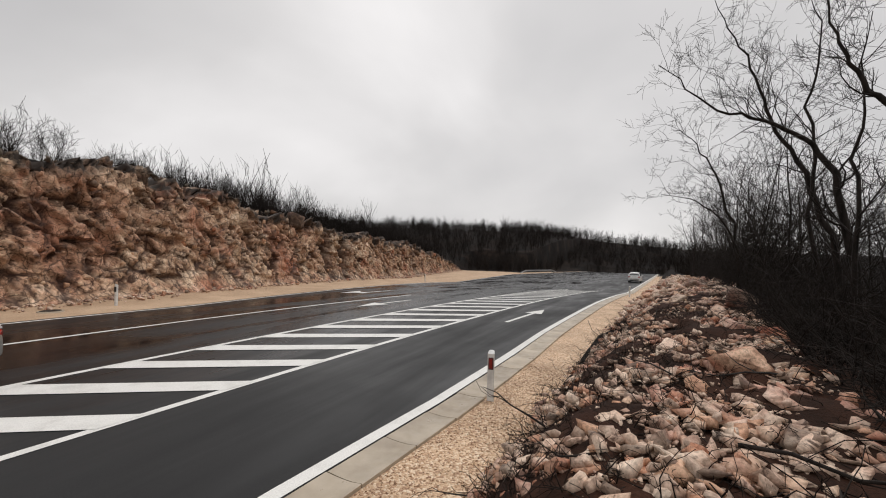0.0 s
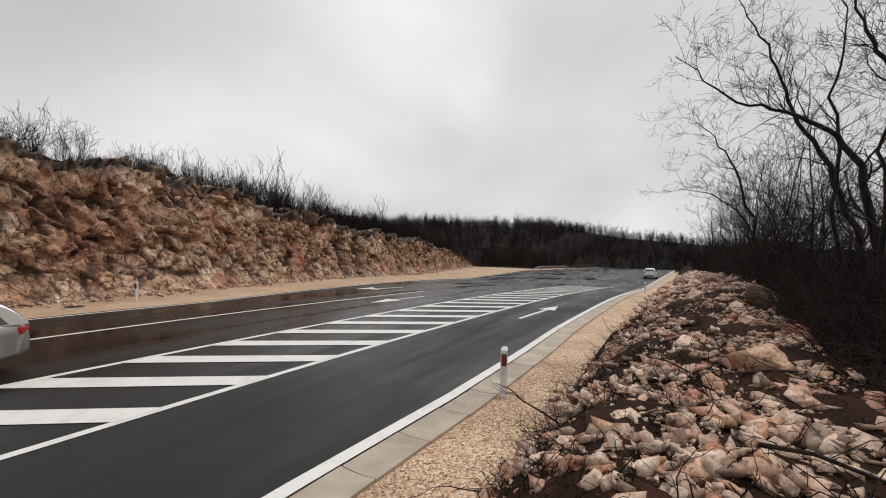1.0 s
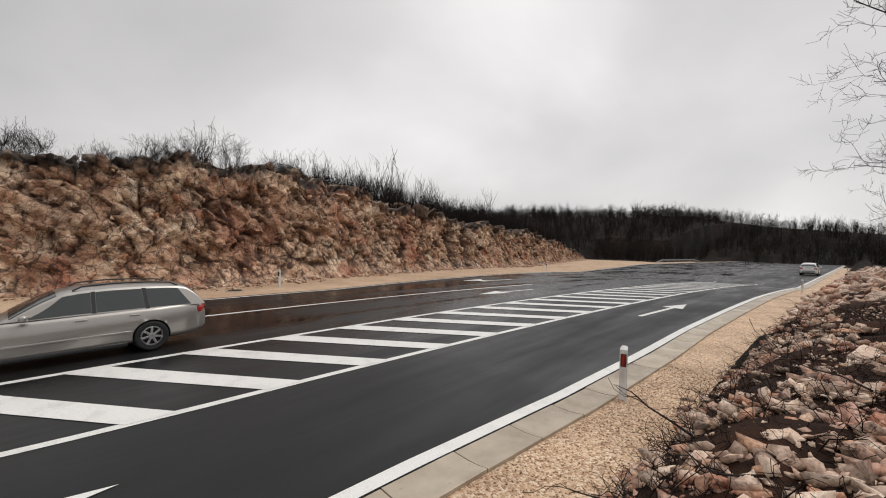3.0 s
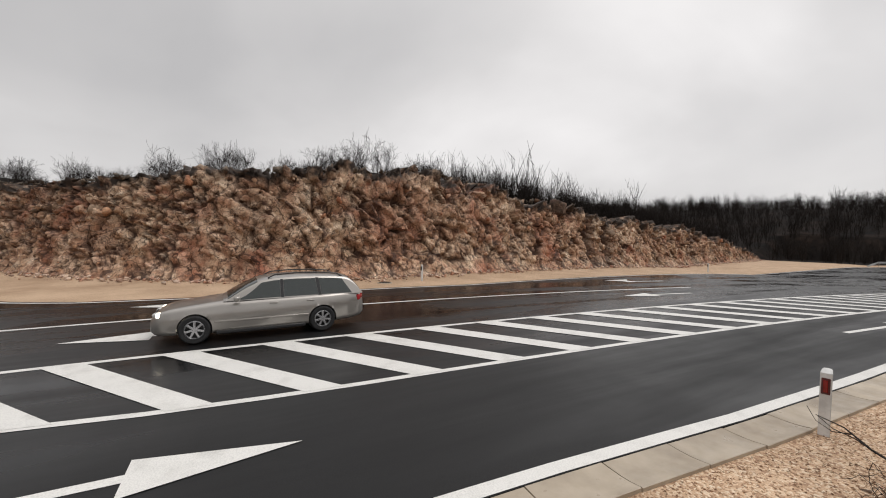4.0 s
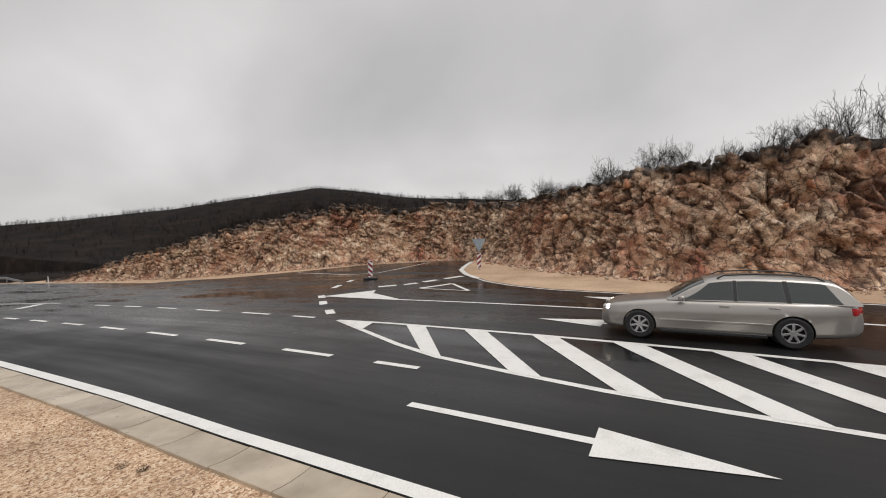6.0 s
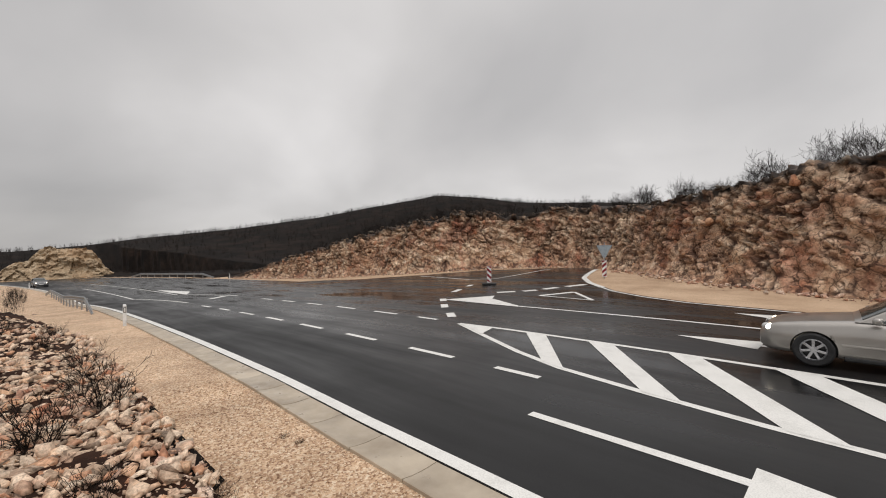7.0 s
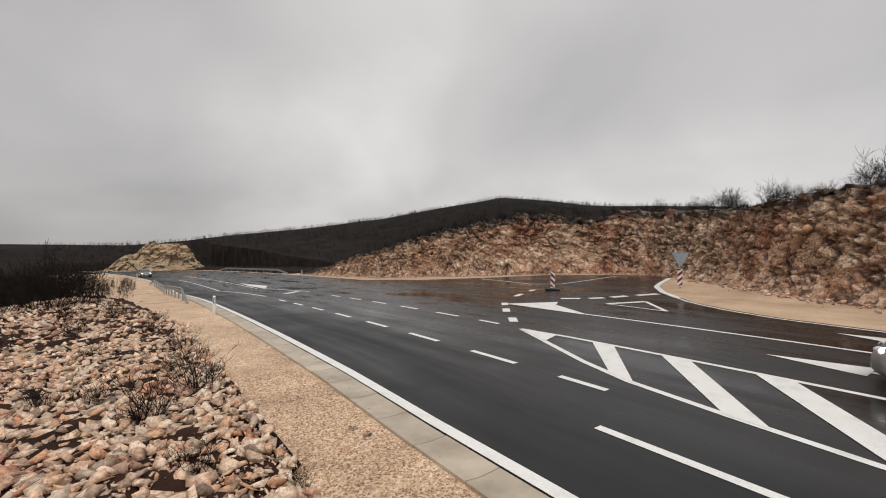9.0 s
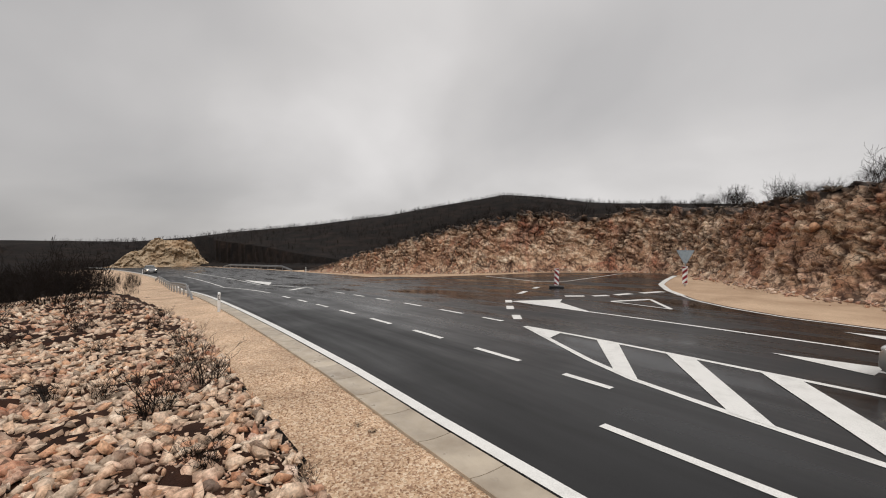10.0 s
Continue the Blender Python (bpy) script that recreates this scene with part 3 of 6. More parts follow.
def build_markings():
    tagged(drape("edge_line", line_path(lambda y: kerb_x(y) - edge_x(y) - 0.09, -165, 165, 1.0), 0.19, PAINT), "solid white painted edge line beside the gutter", "road marking", kind="structure")
    # hatched island
    isl = thing("hatched_island", "white painted hatched traffic island with slanting stripes on wet asphalt", "road marking")
    near = [(-9.72, -8.75), (-8.52, -6.55), (-7.9, -5.4), (-7.35, -4.1), (-6.96, -2.4), (-6.68, -0.9), (-6.52, 0.6)]
    near += [tuple(q) for q in line_path(-3.12, 2.0, 46)]
    drape("border", near, 0.15, PAINT, isl)
    far = [(-9.72, -8.75)] + [tuple(q) for q in line_path(-6.22, -7.0, 46)]
    drape("border", far, 0.15, PAINT, isl)
    nx = lambda y: float(np.interp(y, [q[1] for q in near], [q[0] for q in near]))
    fx = lambda y: float(np.interp(y, [q[1] for q in far], [q[0] for q in far]))
    patch("nose", [(-9.72, -8.75), (nx(-7.2), -7.2), (fx(-7.45), -7.45)], PAINT, isl, 0.004)
    y0 = -6.36
    for k in range(28):
        fy, ny = y0 + 1.76 * k, y0 + 2.10 + 1.78 * k
        if k == 0:
            ny = -4.6
        patch("stripe", [(fx(fy), fy), (nx(ny), ny), (nx(ny + 0.60), ny + 0.60), (fx(fy + 0.62), fy + 0.62)], PAINT, isl, 0.004)
    # dashed lane lines beyond the island
    for nm, fn, first in (("lane_line", NEAR_LANE, -4.1), ("lane_line", FAR_LANE, -9.85)):
        ln = thing(nm, "dashed white painted lane line on wet asphalt", "road marking")
        y = first
        for k in range(14):
            long = 1.45 if k else 1.0
            if y - long < -27:
                break
            drape("dash", line_path(fn, y, y - long, 0.7), 0.15, PAINT, ln)
            y -= long + (1.4 if k else 1.15)
    # centre line of the turning lanes, with its wedge-shaped end
    cl = thing("lane_line", "solid white line between the turning lanes with a wedge end", "road marking")
    drape("stroke", line_path(-9.98, -9.2, 21), 0.14, PAINT, cl)
    patch("wedge", [(-13.75, -13.2), (-15.75, -11.8), (-14.9, -11.3), (-13.58, -9.0), (-13.42, -9.0), (-13.5, -10.3)], PAINT, cl, 0.006)
    tagged(drape("edge_line", line_path(lambda y: np.interp(y, FAR_Y, FAR_X) + 0.25 - 0.17 * np.clip(y - 10, 0, 72), -9.0, 165, 0.6), 0.12, PAINT), "thin white line at the far edge of the asphalt", "road marking", kind="structure")
    tagged(drape("edge_line", line_path(lambda y: np.interp(y, FAR_Y, FAR_X) + 0.2, -13.2, -8.6, 0.25), 0.30, PAINT), "white line curving round the sandy verge", "road marking", kind="structure")
    # give-way dashes across the side road, and the triangle
    gw = thing("give_way_line", "white give-way dashes across the mouth of the side road", "road marking")
    for a, b in (((-21.4, -9.9), (-20.2, -10.4)), ((-19.7, -10.65), (-18.8, -10.95)), ((-18.4, -11.1), (-17.75, -11.5)), ((-17.5, -11.8), (-16.9, -12.5))):
        drape("dash", [a, b], 0.42, PAINT, gw)
    tr = thing("give_way_triangle", "white outlined triangle painted on wet asphalt", "road marking")
    A, B, C = (-16.6, -9.9), (-18.3, -9.05), (-16.2, -7.25)
    for a, b, w in ((A, B, 0.30), (B, C, 0.16), (C, A, 0.10)):
        drape("stroke", [a, b], w, PAINT, tr)
    # curved guide dashes of the turning lane
    gd = thing("guide_line", "curved row of short white dashes leading to the side road", "road marking")
    for a, b in (((-10.5, -9.75), (-11.1, -10.4)), ((-12.0, -11.5), (-12.65, -12.15)), ((-13.4, -12.9), (-14.0, -13.5)), ((-16.3, -14.9), (-17.4, -15.4)), ((-18.8, -16.0), (-19.6, -16.35))):
        drape("dash", [a, b], 0.3, PAINT, gd)
    sl = thing("side_road_line", "white line along the side road", "road marking")
    drape("stroke", [(-25.0, -26.6), (-22.5, -19.0), (-23.4, -17.2), (-31.0, -17.2)], 0.14, PAINT, sl)
    # arrows
    def arrow(tail, tip, head, half, shaft, label):
        ar = thing("road_arrow", label, "road marking", "lane arrows")
        a, b = Vector(tail), Vector(tip)
        d = (b - a).normalized(); n = Vector((-d.y, d.x)); h = b - d * head
        drape("shaft", [tuple(a), tuple(h + d * 0.05)], shaft, PAINT, ar)
        patch("arrowhead", [tuple(b), tuple(h + n * half), tuple(h - n * half)], PAINT, ar, 0.004)
        return ar
    arrow((-5.15, -3.4), (-5.0, 0.8), 1.68, 0.36, 0.15, "white straight-ahead arrow on the lane beside the gutter")
    arrow((-4.45, 14.4), (-4.1, 19.2), 1.7, 0.36, 0.15, "white straight-ahead arrow farther along the lane beside the gutter")
    arrow((-11.24, 1.25), (-11.5, -3.1), 1.7, 0.42, 0.15, "white straight-ahead arrow on the oncoming lane")
    arrow((-10.9, 18.6), (-11.2, 14.4), 1.7, 0.42, 0.15, "white straight-ahead arrow on the oncoming lane, farther along")
    def turn_arrow(x, y, label):
        ar = thing("road_arrow", label, "road marking", "lane arrows")
        drape("shaft", [(x, y), (x - 0.1, y - 2.6)], 0.15, PAINT, ar)
        patch("arrowhead", [(x + 0.1, y - 2.5), (x + 0.12, y - 3.1), (x - 0.35, y - 3.1), (x - 0.8, y - 4.0), (x - 0.95, y - 1.9), (x - 0.5, y - 2.5)], PAINT, ar, 0.004)
    turn_arrow(-14.75, 1.5, "white right-turn arrow on the turning lane")
    turn_arrow(-14.9, 22.6, "white right-turn arrow on the turning lane, farther along")
    # markings far down the road
    drape_far = thing("lane_line", "white lane lines far along the falling road", "road marking")
    drape("stroke", line_path(-3.6, -28.5, -75), 0.15, PAINT, drape_far)
    drape("stroke", line_path(-7.0, -30, -90), 0.15, PAINT, drape_far)
    drape("dash", [(-9.0, -29.8), (-10.5, -31.5)], 0.5, PAINT, drape_far)
    fi = thing("hatched_island", "white painted island nose far along the road", "road marking")
    patch("nose", [(-11.4, -56), (-12.6, -48), (-10.9, -42.5)], PAINT, fi, 0.004)


build_markings()


# ---------------------------------------------------------------- rock cut
FACE = []


def build_cliff(step, vstep):
    P, Nn, H, S = cut_line(step)
    rows = int(6.2 / vstep)
    v = np.linspace(0, 1, rows)
    back = np.array([0.35, 0.8, 1.4, 2.2, 3.2, 4.5])
    nr = rows + len(back)
    n = len(P)
    X = np.zeros((n, nr, 3))
    z0 = road_z(P[:, 0], P[:, 1]) - 0.25
    lean = (0.20 + 0.12 * vnoise(S, S * 0, 11.0, 21))[:, None]
    foot = np.exp(-v[None, :] * H[:, None] / 0.55) * 0.55
    rag = 1 + (vnoise(S, S * 0, 1.7, 31) - 0.5)[:, None] * 0.16 + (vnoise(S, S * 0, 0.6, 32) - 0.5)[:, None] * 0.07
    hh = (H[:, None] * rag + 0.25)
    run = lean * hh * v[None, :] ** 0.9 - foot
    X[:, :rows, :2] = P[:, None, :] - Nn[:, None, :] * run[:, :, None]
    X[:, :rows, 2] = z0[:, None] + hh * v[None, :]
    last = X[:, rows - 1].copy()
    for k, b in enumerate(back):
        X[:, rows + k, :2] = last[:, :2] - Nn * b
        X[:, rows + k, 2] = last[:, 2] - 0.02 * b - (0.5 if k == len(back) - 1 else 0.0)
    flat = X.reshape(-1, 3)
    w = np.ones((n, nr)); w[:, :rows] = np.clip(0.25 + v * 2.2, 0, 1)[None, :]
    w[:, rows:] = np.linspace(0.8, 0.25, len(back))[None, :]
    w = (w * np.clip(H / 2.5, 0.1, 1)[:, None]).ravel()
    warp = flat + np.stack([vnoise(flat[:, 1], flat[:, 2], 1.2, 5), vnoise(flat[:, 0], flat[:, 2], 1.2, 6), vnoise(flat[:, 0], flat[:, 1], 1.2, 7)], 1) * 0.3
    vv = np.ones((n, nr)); vv[:, :rows] = (0.45 + 0.75 * v)[None, :]
    vv = vv.ravel()
    # joints run aslant through the massive part
    slant = warp + np.stack([0 * flat[:, 0], 0.55 * flat[:, 2], -0.25 * flat[:, 1]], 1)
    a1, j1 = facets(slant, (2.3, 1.7, 2.2), 11, 2.2, True)
    a2, j2 = facets(slant, (1.1, 0.75, 1.05), 12, 2.3, True)
    a3, j3 = facets(slant, (0.5, 0.36, 0.42), 13, 2.2, True)
    # thinner, shaly beds towards the side road, dipping gently
    thin = 1 - sstep(flat[:, 1], -3, 5)
    dip = flat + np.stack([flat[:, 0] * 0, flat[:, 0] * 0, 0.22 * flat[:, 1]], 1)
    b2, k2 = facets(dip, (1.1, 1.1, 0.36), 16, 1.7, True)
    b3, k3 = facets(dip, (0.5, 0.5, 0.17), 17, 1.7, True)
    a1, a2, a3 = a1 * (1 - 0.45 * thin), a2 * (1 - thin) + 0.75 * b2 * thin, a3 * (1 - thin) + b3 * thin
    j2, j3 = j2 * (1 - thin) + k2 * thin, j3 * (1 - thin) + k3 * thin
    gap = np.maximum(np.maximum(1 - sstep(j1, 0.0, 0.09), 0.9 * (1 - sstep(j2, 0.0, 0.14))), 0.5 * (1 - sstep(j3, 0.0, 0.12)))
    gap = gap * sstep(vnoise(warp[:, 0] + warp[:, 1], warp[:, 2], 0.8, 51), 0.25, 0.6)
    disp = 0.34 * vv * a1 + 0.26 * vv * a2 + 0.12 * a3 + 0.035 * facets(flat, (0.2, 0.2, 0.14), 14, 1.8) - 0.36 * vv * gap
    # vertical clefts
    sv = np.repeat(S[:, None], nr, 1).ravel()
    cl = np.abs(vnoise(sv + 0.25 * flat[:, 2], flat[:, 2] * 0.25, 3.6, 41) - 0.5)
    disp = disp - 0.75 * np.exp(-(cl / 0.04) ** 2) * (w > 0.3) * (1 - 0.85 * thin)
    nv = np.repeat(Nn[:, None, :], nr, 1).reshape(-1, 2)
    flat[:, :2] += nv * (disp * w)[:, None]
    up = np.zeros((n, nr)); up[:, rows - 3:] = 1
    flat[:, 2] += (disp * w) * (0.15 + 0.5 * up.ravel())
    flat[:, 2] += 0.16 * facets(warp + 50, (0.7, 0.7, 0.5), 15, 1.0) * w
    FACE.append((flat.reshape(n, nr, 3)[:, :rows], Nn, H))
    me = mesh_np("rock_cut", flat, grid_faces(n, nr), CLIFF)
    hum = np.zeros((n, nr))
    hum[:, :rows] = sstep(hh * v[None, :], hh - 0.75, hh - 0.1)
    hum[:, rows:] = 1
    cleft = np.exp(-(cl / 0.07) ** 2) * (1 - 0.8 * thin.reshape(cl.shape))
    # mask of the recesses that get clay colour plus painted shade
    clay_shade = me.attributes.new("clay_shade", "FLOAT", "POINT")
    clay_shade.data.foreach_set("value", np.clip(np.maximum(gap, 0.9 * cleft), 0, 1).astype(np.float32))
    at = me.attributes.new("humus", "FLOAT", "POINT")
    at.data.foreach_set("value", hum.ravel().astype(np.float32))
    me.flip_normals()
    tagged(part("rock_cut", me), "blasted limestone rock cut, cream and rust-red, with a dark soil rim", "rock face", kind="structure")


build_cliff(0.10, 0.095)


# ---------------------------------------------------------------- gutter of concrete slabs
def build_gutter():
    g = tagged(thing("gutter", "row of pale grey concrete gutter slabs beside the white line", "gutter"), kind="structure")
    ln = 0.996
    prof = [(-0.25, -0.10), (-0.25, 0.0), (-0.24, 0.004), (-0.12, -0.004), (0.0, -0.008), (0.12, -0.003), (0.24, 0.014), (0.25, 0.008), (0.25, -0.10)]
    v = [(x, sy * (ln / 2 - (0.004 if z > -0.05 else 0)), z) for sy in (-1, 1) for x, z in prof]
    k = len(prof)
    f = [(i, i + 1, k + i + 1, k + i) for i in range(k - 1)] + [tuple(range(k - 1, -1, -1)), tuple(range(k, 2 * k))]
    me = mesh_from("slab", v, f, CONCRETE)
    ys = np.arange(-70, 70, 1.0)
    rnd = random.Random(5)
    for y in ys:
        x = float(kerb_x(y)) + 0.285
        dx = float(kerb_x(y + 0.5) - kerb_x(y - 0.5))
        dz = float(road_z(x, y + 0.5) - road_z(x, y - 0.5))
        part("slab", me, None, g, "", pose(x, y, float(road_z(x, y)) + rnd.uniform(-0.004, 0.002), math.degrees(math.atan(dz)), 0, -math.degrees(math.atan(dx)) + rnd.uniform(-0.25, 0.25)))
    for a, b in ((-160, -70.5), (69.5, 160)):
        q = line_path(lambda y: kerb_x(y) - edge_x(y) + 0.28, a, b)
        drape("slab_row", q, 0.5, CONCRETE, g)


build_gutter()


# ---------------------------------------------------------------- stones
def hull_stone(seed, n, dims, rough=0, bevel=0.0):
    """An angular broken stone: the hull of random points in a slab, about one metre across."""
    r = np.random.RandomState(seed)
    bm = bmesh.new()
    q = r.uniform(-1, 1, (n, 3))
    q /= (np.abs(q) ** 3).sum(1)[:, None] ** (1 / 3)
    q *= r.uniform(0.75, 1.0, (n, 1)) * np.array(dims)[None, :] * 0.5
    vs = [bm.verts.new(p) for p in q]
    res = bmesh.ops.convex_hull(bm, input=vs)
    bmesh.ops.delete(bm, geom=[v for v in bm.verts if not v.link_faces], context="VERTS")
    if bevel:
        bmesh.ops.bevel(bm, geom=bm.edges[:], offset=bevel, segments=1, affect="EDGES", profile=0.5)
    bmesh.ops.triangulate(bm, faces=bm.faces[:])
    for _ in range(rough):
        bmesh.ops.subdivide_edges(bm, edges=bm.edges[:], cuts=1, use_grid_fill=True)
        bmesh.ops.triangulate(bm, faces=bm.faces[:])
    bm.verts.ensure_lookup_table()
    bm.verts.index_update()
    v = np.array([w.co[:] for w in bm.verts])
    f = np.array([[w.index for w in t.verts] for t in bm.faces])
    bm.free()
    if rough:
        o = v / (np.linalg.norm(v, axis=1)[:, None] + 1e-6)
        v = v + o * (0.055 * facets(v + seed, 0.33, seed, 1.5) + 0.022 * facets(v + seed, 0.13, seed + 1, 1.5))[:, None]
    return v, f


STONE_KINDS = [hull_stone(100 + k, 11 + k % 4, (1.25, 0.85, 0.42 + 0.13 * (k % 3)), 1) for k in range(18)]
SMALL_KINDS = [hull_stone(300 + k, 8 + k % 3, (1.35, 0.8, 0.32 + 0.13 * (k % 4))) for k in range(30)]
PEBBLES = [hull_stone(400 + k, 9, (1.1, 0.85, 0.6)) for k in range(8)]


def scatter_mesh(name, places, sizes, kinds, seed, mat, sink=0.25):
    """Many stones in one mesh."""
    r = np.random.RandomState(seed)
    V, F, base = [], [], 0
    for (x, y, z), s in zip(places, sizes):
        p, f = kinds[r.randint(len(kinds))]
        e = Euler((r.normal(0, 0.45), r.normal(0, 0.45), r.uniform(0, 6.283))).to_matrix()
        q = (p * s) @ np.array(e).T + (x, y, z + s * sink * 0.6)
        V.append(q); F.append(f + base); base += len(q)
    return mesh_np(name, np.concatenate(V), np.concatenate(F), mat)


def build_rubble():
    r = np.random.RandomState(7)
    # soil sheet of the bank and the stone field
    gx, gy = np.arange(-2.2, 14, 0.22), np.arange(-34, 46, 0.25)
    X, Y = np.meshgrid(gx, gy)
    right = X - bank_x(Y)
    X = X + 0
    Z = land_z(X, Y) + 0.10 + 0.10 * facets(np.stack([X, Y, X * 0], -1).reshape(-1, 3), 0.5, 61, 1.2).reshape(X.shape) * sstep(right, 0.2, 1.5)
    right = right + (vnoise(X, Y, 0.7, 62) - 0.5) * 0.7
    Z = np.where(right < 0.1, road_z(X, Y) - 0.1, Z)
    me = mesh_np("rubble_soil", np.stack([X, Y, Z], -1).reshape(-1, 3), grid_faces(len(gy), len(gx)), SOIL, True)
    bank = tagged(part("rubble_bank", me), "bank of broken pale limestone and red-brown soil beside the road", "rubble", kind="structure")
    # single stones nearest the camera's stand
    meshes = []
    for k, (p, f) in enumerate(STONE_KINDS):
        meshes.append(mesh_np("stone", p, f, STONE))
    big = [hull_stone(500 + k, 15, (1.15, 0.8, 0.62), 2) for k in range(8)]
    bigm = [mesh_np("boulder", p, f, STONE) for p, f in big]
    taken = []
    def put(x, y, s, ms, name, parent, label="", sink=0.12):
        z = float(land_z(np.array([x]), np.array([y]))[0])
        ob = part(name, ms[r.randint(len(ms))], None, parent, label, pose(x, y, z + 0.06 + s * sink, r.normal(0, 16), r.normal(0, 16), r.uniform(0, 360)) @ Matrix.Diagonal((s, s, s * r.uniform(0.8, 1.15), 1)))
        taken.append((x, y, s))
        return ob
    for x, y, s in ((0.95, 5.8, 0.85), (2.1, 11.6, 1.1), (1.5, 9.0, 0.65), (0.37, 6.9, 0.5), (0.5, 4.9, 0.4), (-0.22, 3.72, 0.36), (1.0, 3.75, 0.5), (1.6, 4.7, 0.4), (-0.34, 2.95, 0.32),
                    (0.0, 2.9, 0.3), (0.36, 3.2, 0.32), (-1.15, 4.5, 0.24), (1.15, 4.75, 0.5), (1.45, 10.7, 0.6), (2.4, 14.0, 1.0), (1.6, 16.5, 0.9), (0.9, 13.0, 0.7), (2.0, 8.6, 0.5),
                    (-0.6, -4.6, 0.4), (0.3, -4.9, 0.38), (-1.35, -4.6, 0.34), (0.9, -6.3, 0.45), (-0.9, -6.6, 0.36), (-1.2, -5.6, 0.3)):
        ob = put(x, y, s * (0.72 if y < 5.2 else 0.9), bigm, "boulder", None)
        tagged(ob, "large angular cream limestone boulder bedded in rubble", "boulder", "boulders on the bank")
    n = 0
    while n < 290:
        if n % 5 < 3:
            x, y, s = r.uniform(-2.1, 2.0), r.uniform(2.2, 9.5), 0.07 + 0.17 * r.uniform(0, 1) ** 2
        else:
            x, y, s = r.uniform(-1.6, 2.6), r.uniform(-9.5, -3.2), 0.10 + 0.17 * r.uniform(0, 1) ** 1.7
        rt = x - float(bank_x(y)) - 0.1
        if rt < 0.06 + s * 0.35 or any((x - a) ** 2 + (y - b) ** 2 < (0.36 * (s + c)) ** 2 for a, b, c in taken):
            continue
        put(x, y, s, meshes, "stone", bank)
        n += 1
    # the rest
    def field(count, yr, xr, sr, seed, kinds, nm, label, power=2.2, mat=STONES):
        q = np.random.RandomState(seed)
        y = q.uniform(*yr, count); x = q.uniform(*xr, count)
        s = sr[0] + (sr[1] - sr[0]) * q.uniform(0, 1, count) ** power
        rt = x - bank_x(y) - 0.05 - 0.14 * np.clip(-y - 16, 0, 60)
        keep = (rt > 0.05 - q.uniform(0, 0.45, count) * (s < 0.12)) & (vnoise(x, y, 0.6, seed) * 0.6 + vnoise(x, y, 0.25, seed + 5) * 0.4 > 0.50 * ((y > 0) & (y < 15)) + 0.06 * (y < 0)) & ((y < -0.5) | (x < 1.3 + 0.09 * y))
        x, y, s = x[keep], y[keep], s[keep]
        me = scatter_mesh(nm, np.c_[x, y, land_z(x, y) + 0.08], s, kinds, seed + 1, mat)
        tagged(part(nm, me), label, "stones", kind="stuff")
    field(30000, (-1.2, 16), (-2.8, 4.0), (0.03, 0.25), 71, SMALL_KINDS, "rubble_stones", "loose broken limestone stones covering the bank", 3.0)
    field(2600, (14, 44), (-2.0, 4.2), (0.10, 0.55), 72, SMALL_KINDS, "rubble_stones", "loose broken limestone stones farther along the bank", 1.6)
    field(22000, (-14, -1.2), (-2.2, 7.5), (0.04, 0.28), 73, SMALL_KINDS, "field_stones", "loose pale limestone stones covering the flat ground", 2.6, FIELD)
    field(7000, (-34, -13), (-2.0, 12.0), (0.08, 0.34), 74, SMALL_KINDS, "field_stones", "loose pale limestone stones farther off", 1.5, FIELD)
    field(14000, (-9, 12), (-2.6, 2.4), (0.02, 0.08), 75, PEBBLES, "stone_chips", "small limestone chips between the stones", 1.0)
    # gravel grains on the strip beside the gutter
    q = np.random.RandomState(9)
    y = np.r_[q.uniform(-9, -2.2, 4200), q.uniform(2.2, 9, 4200)]
    x = kerb_x(y) + 0.58 + q.uniform(0, 1, len(y)) * 1.45
    me = scatter_mesh("gravel_grains", np.c_[x, y, road_z(x, y) - 0.03], q.uniform(0.012, 0.04, len(y)), PEBBLES, 10, GRAVEL, 0.15)
    tagged(part("gravel_grains", me), "loose grains of pale crushed gravel", "gravel", kind="stuff")
    # fallen stones at the foot of the cut
    P, Nn, H, S = cut_line(0.05)
    i = q.randint(0, len(P), 4200)
    out = 0.2 + np.abs(q.normal(0, 0.55, len(i)))
    s = 0.05 + 0.32 * q.uniform(0, 1, len(i)) ** 3
    x, y = P[i, 0] + Nn[i, 0] * out, P[i, 1] + Nn[i, 1] * out
    ok = (x < far_x(y) - 0.5) & (H[i] > 0.5)
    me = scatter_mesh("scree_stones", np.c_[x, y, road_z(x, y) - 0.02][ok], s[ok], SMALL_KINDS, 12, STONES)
    tagged(part("scree_stones", me), "fallen stones along the foot of the rock cut", "stones", kind="stuff")
    # weathered blocks along the rim of the cut
    i = q.randint(0, len(P), 900)
    back = q.uniform(1.0, 3.0, len(i)); s = 0.14 + 0.42 * q.uniform(0, 1, len(i)) ** 2.0
    x, y = P[i, 0] - Nn[i, 0] * back, P[i, 1] - Nn[i, 1] * back
    z = road_z(P[i, 0], P[i, 1]) + H[i] - 0.1
    me = scatter_mesh("rim_blocks", np.c_[x, y, z], s, SMALL_KINDS, 14, GREYROCK, 0.2)
    tagged(part("rim_blocks", me), "dark weathered limestone blocks along the rim of the cut", "stones", kind="stuff")


GREYROCK = make_rock("weathered_limestone", [(0.3, (0.05, 0.042, 0.035)), (0.5, (0.13, 0.11, 0.09)), (0.7, (0.30, 0.25, 0.20))], (0.10, 0.05, 0.035), 1.4, island=True, rough=0.8)
build_rubble()


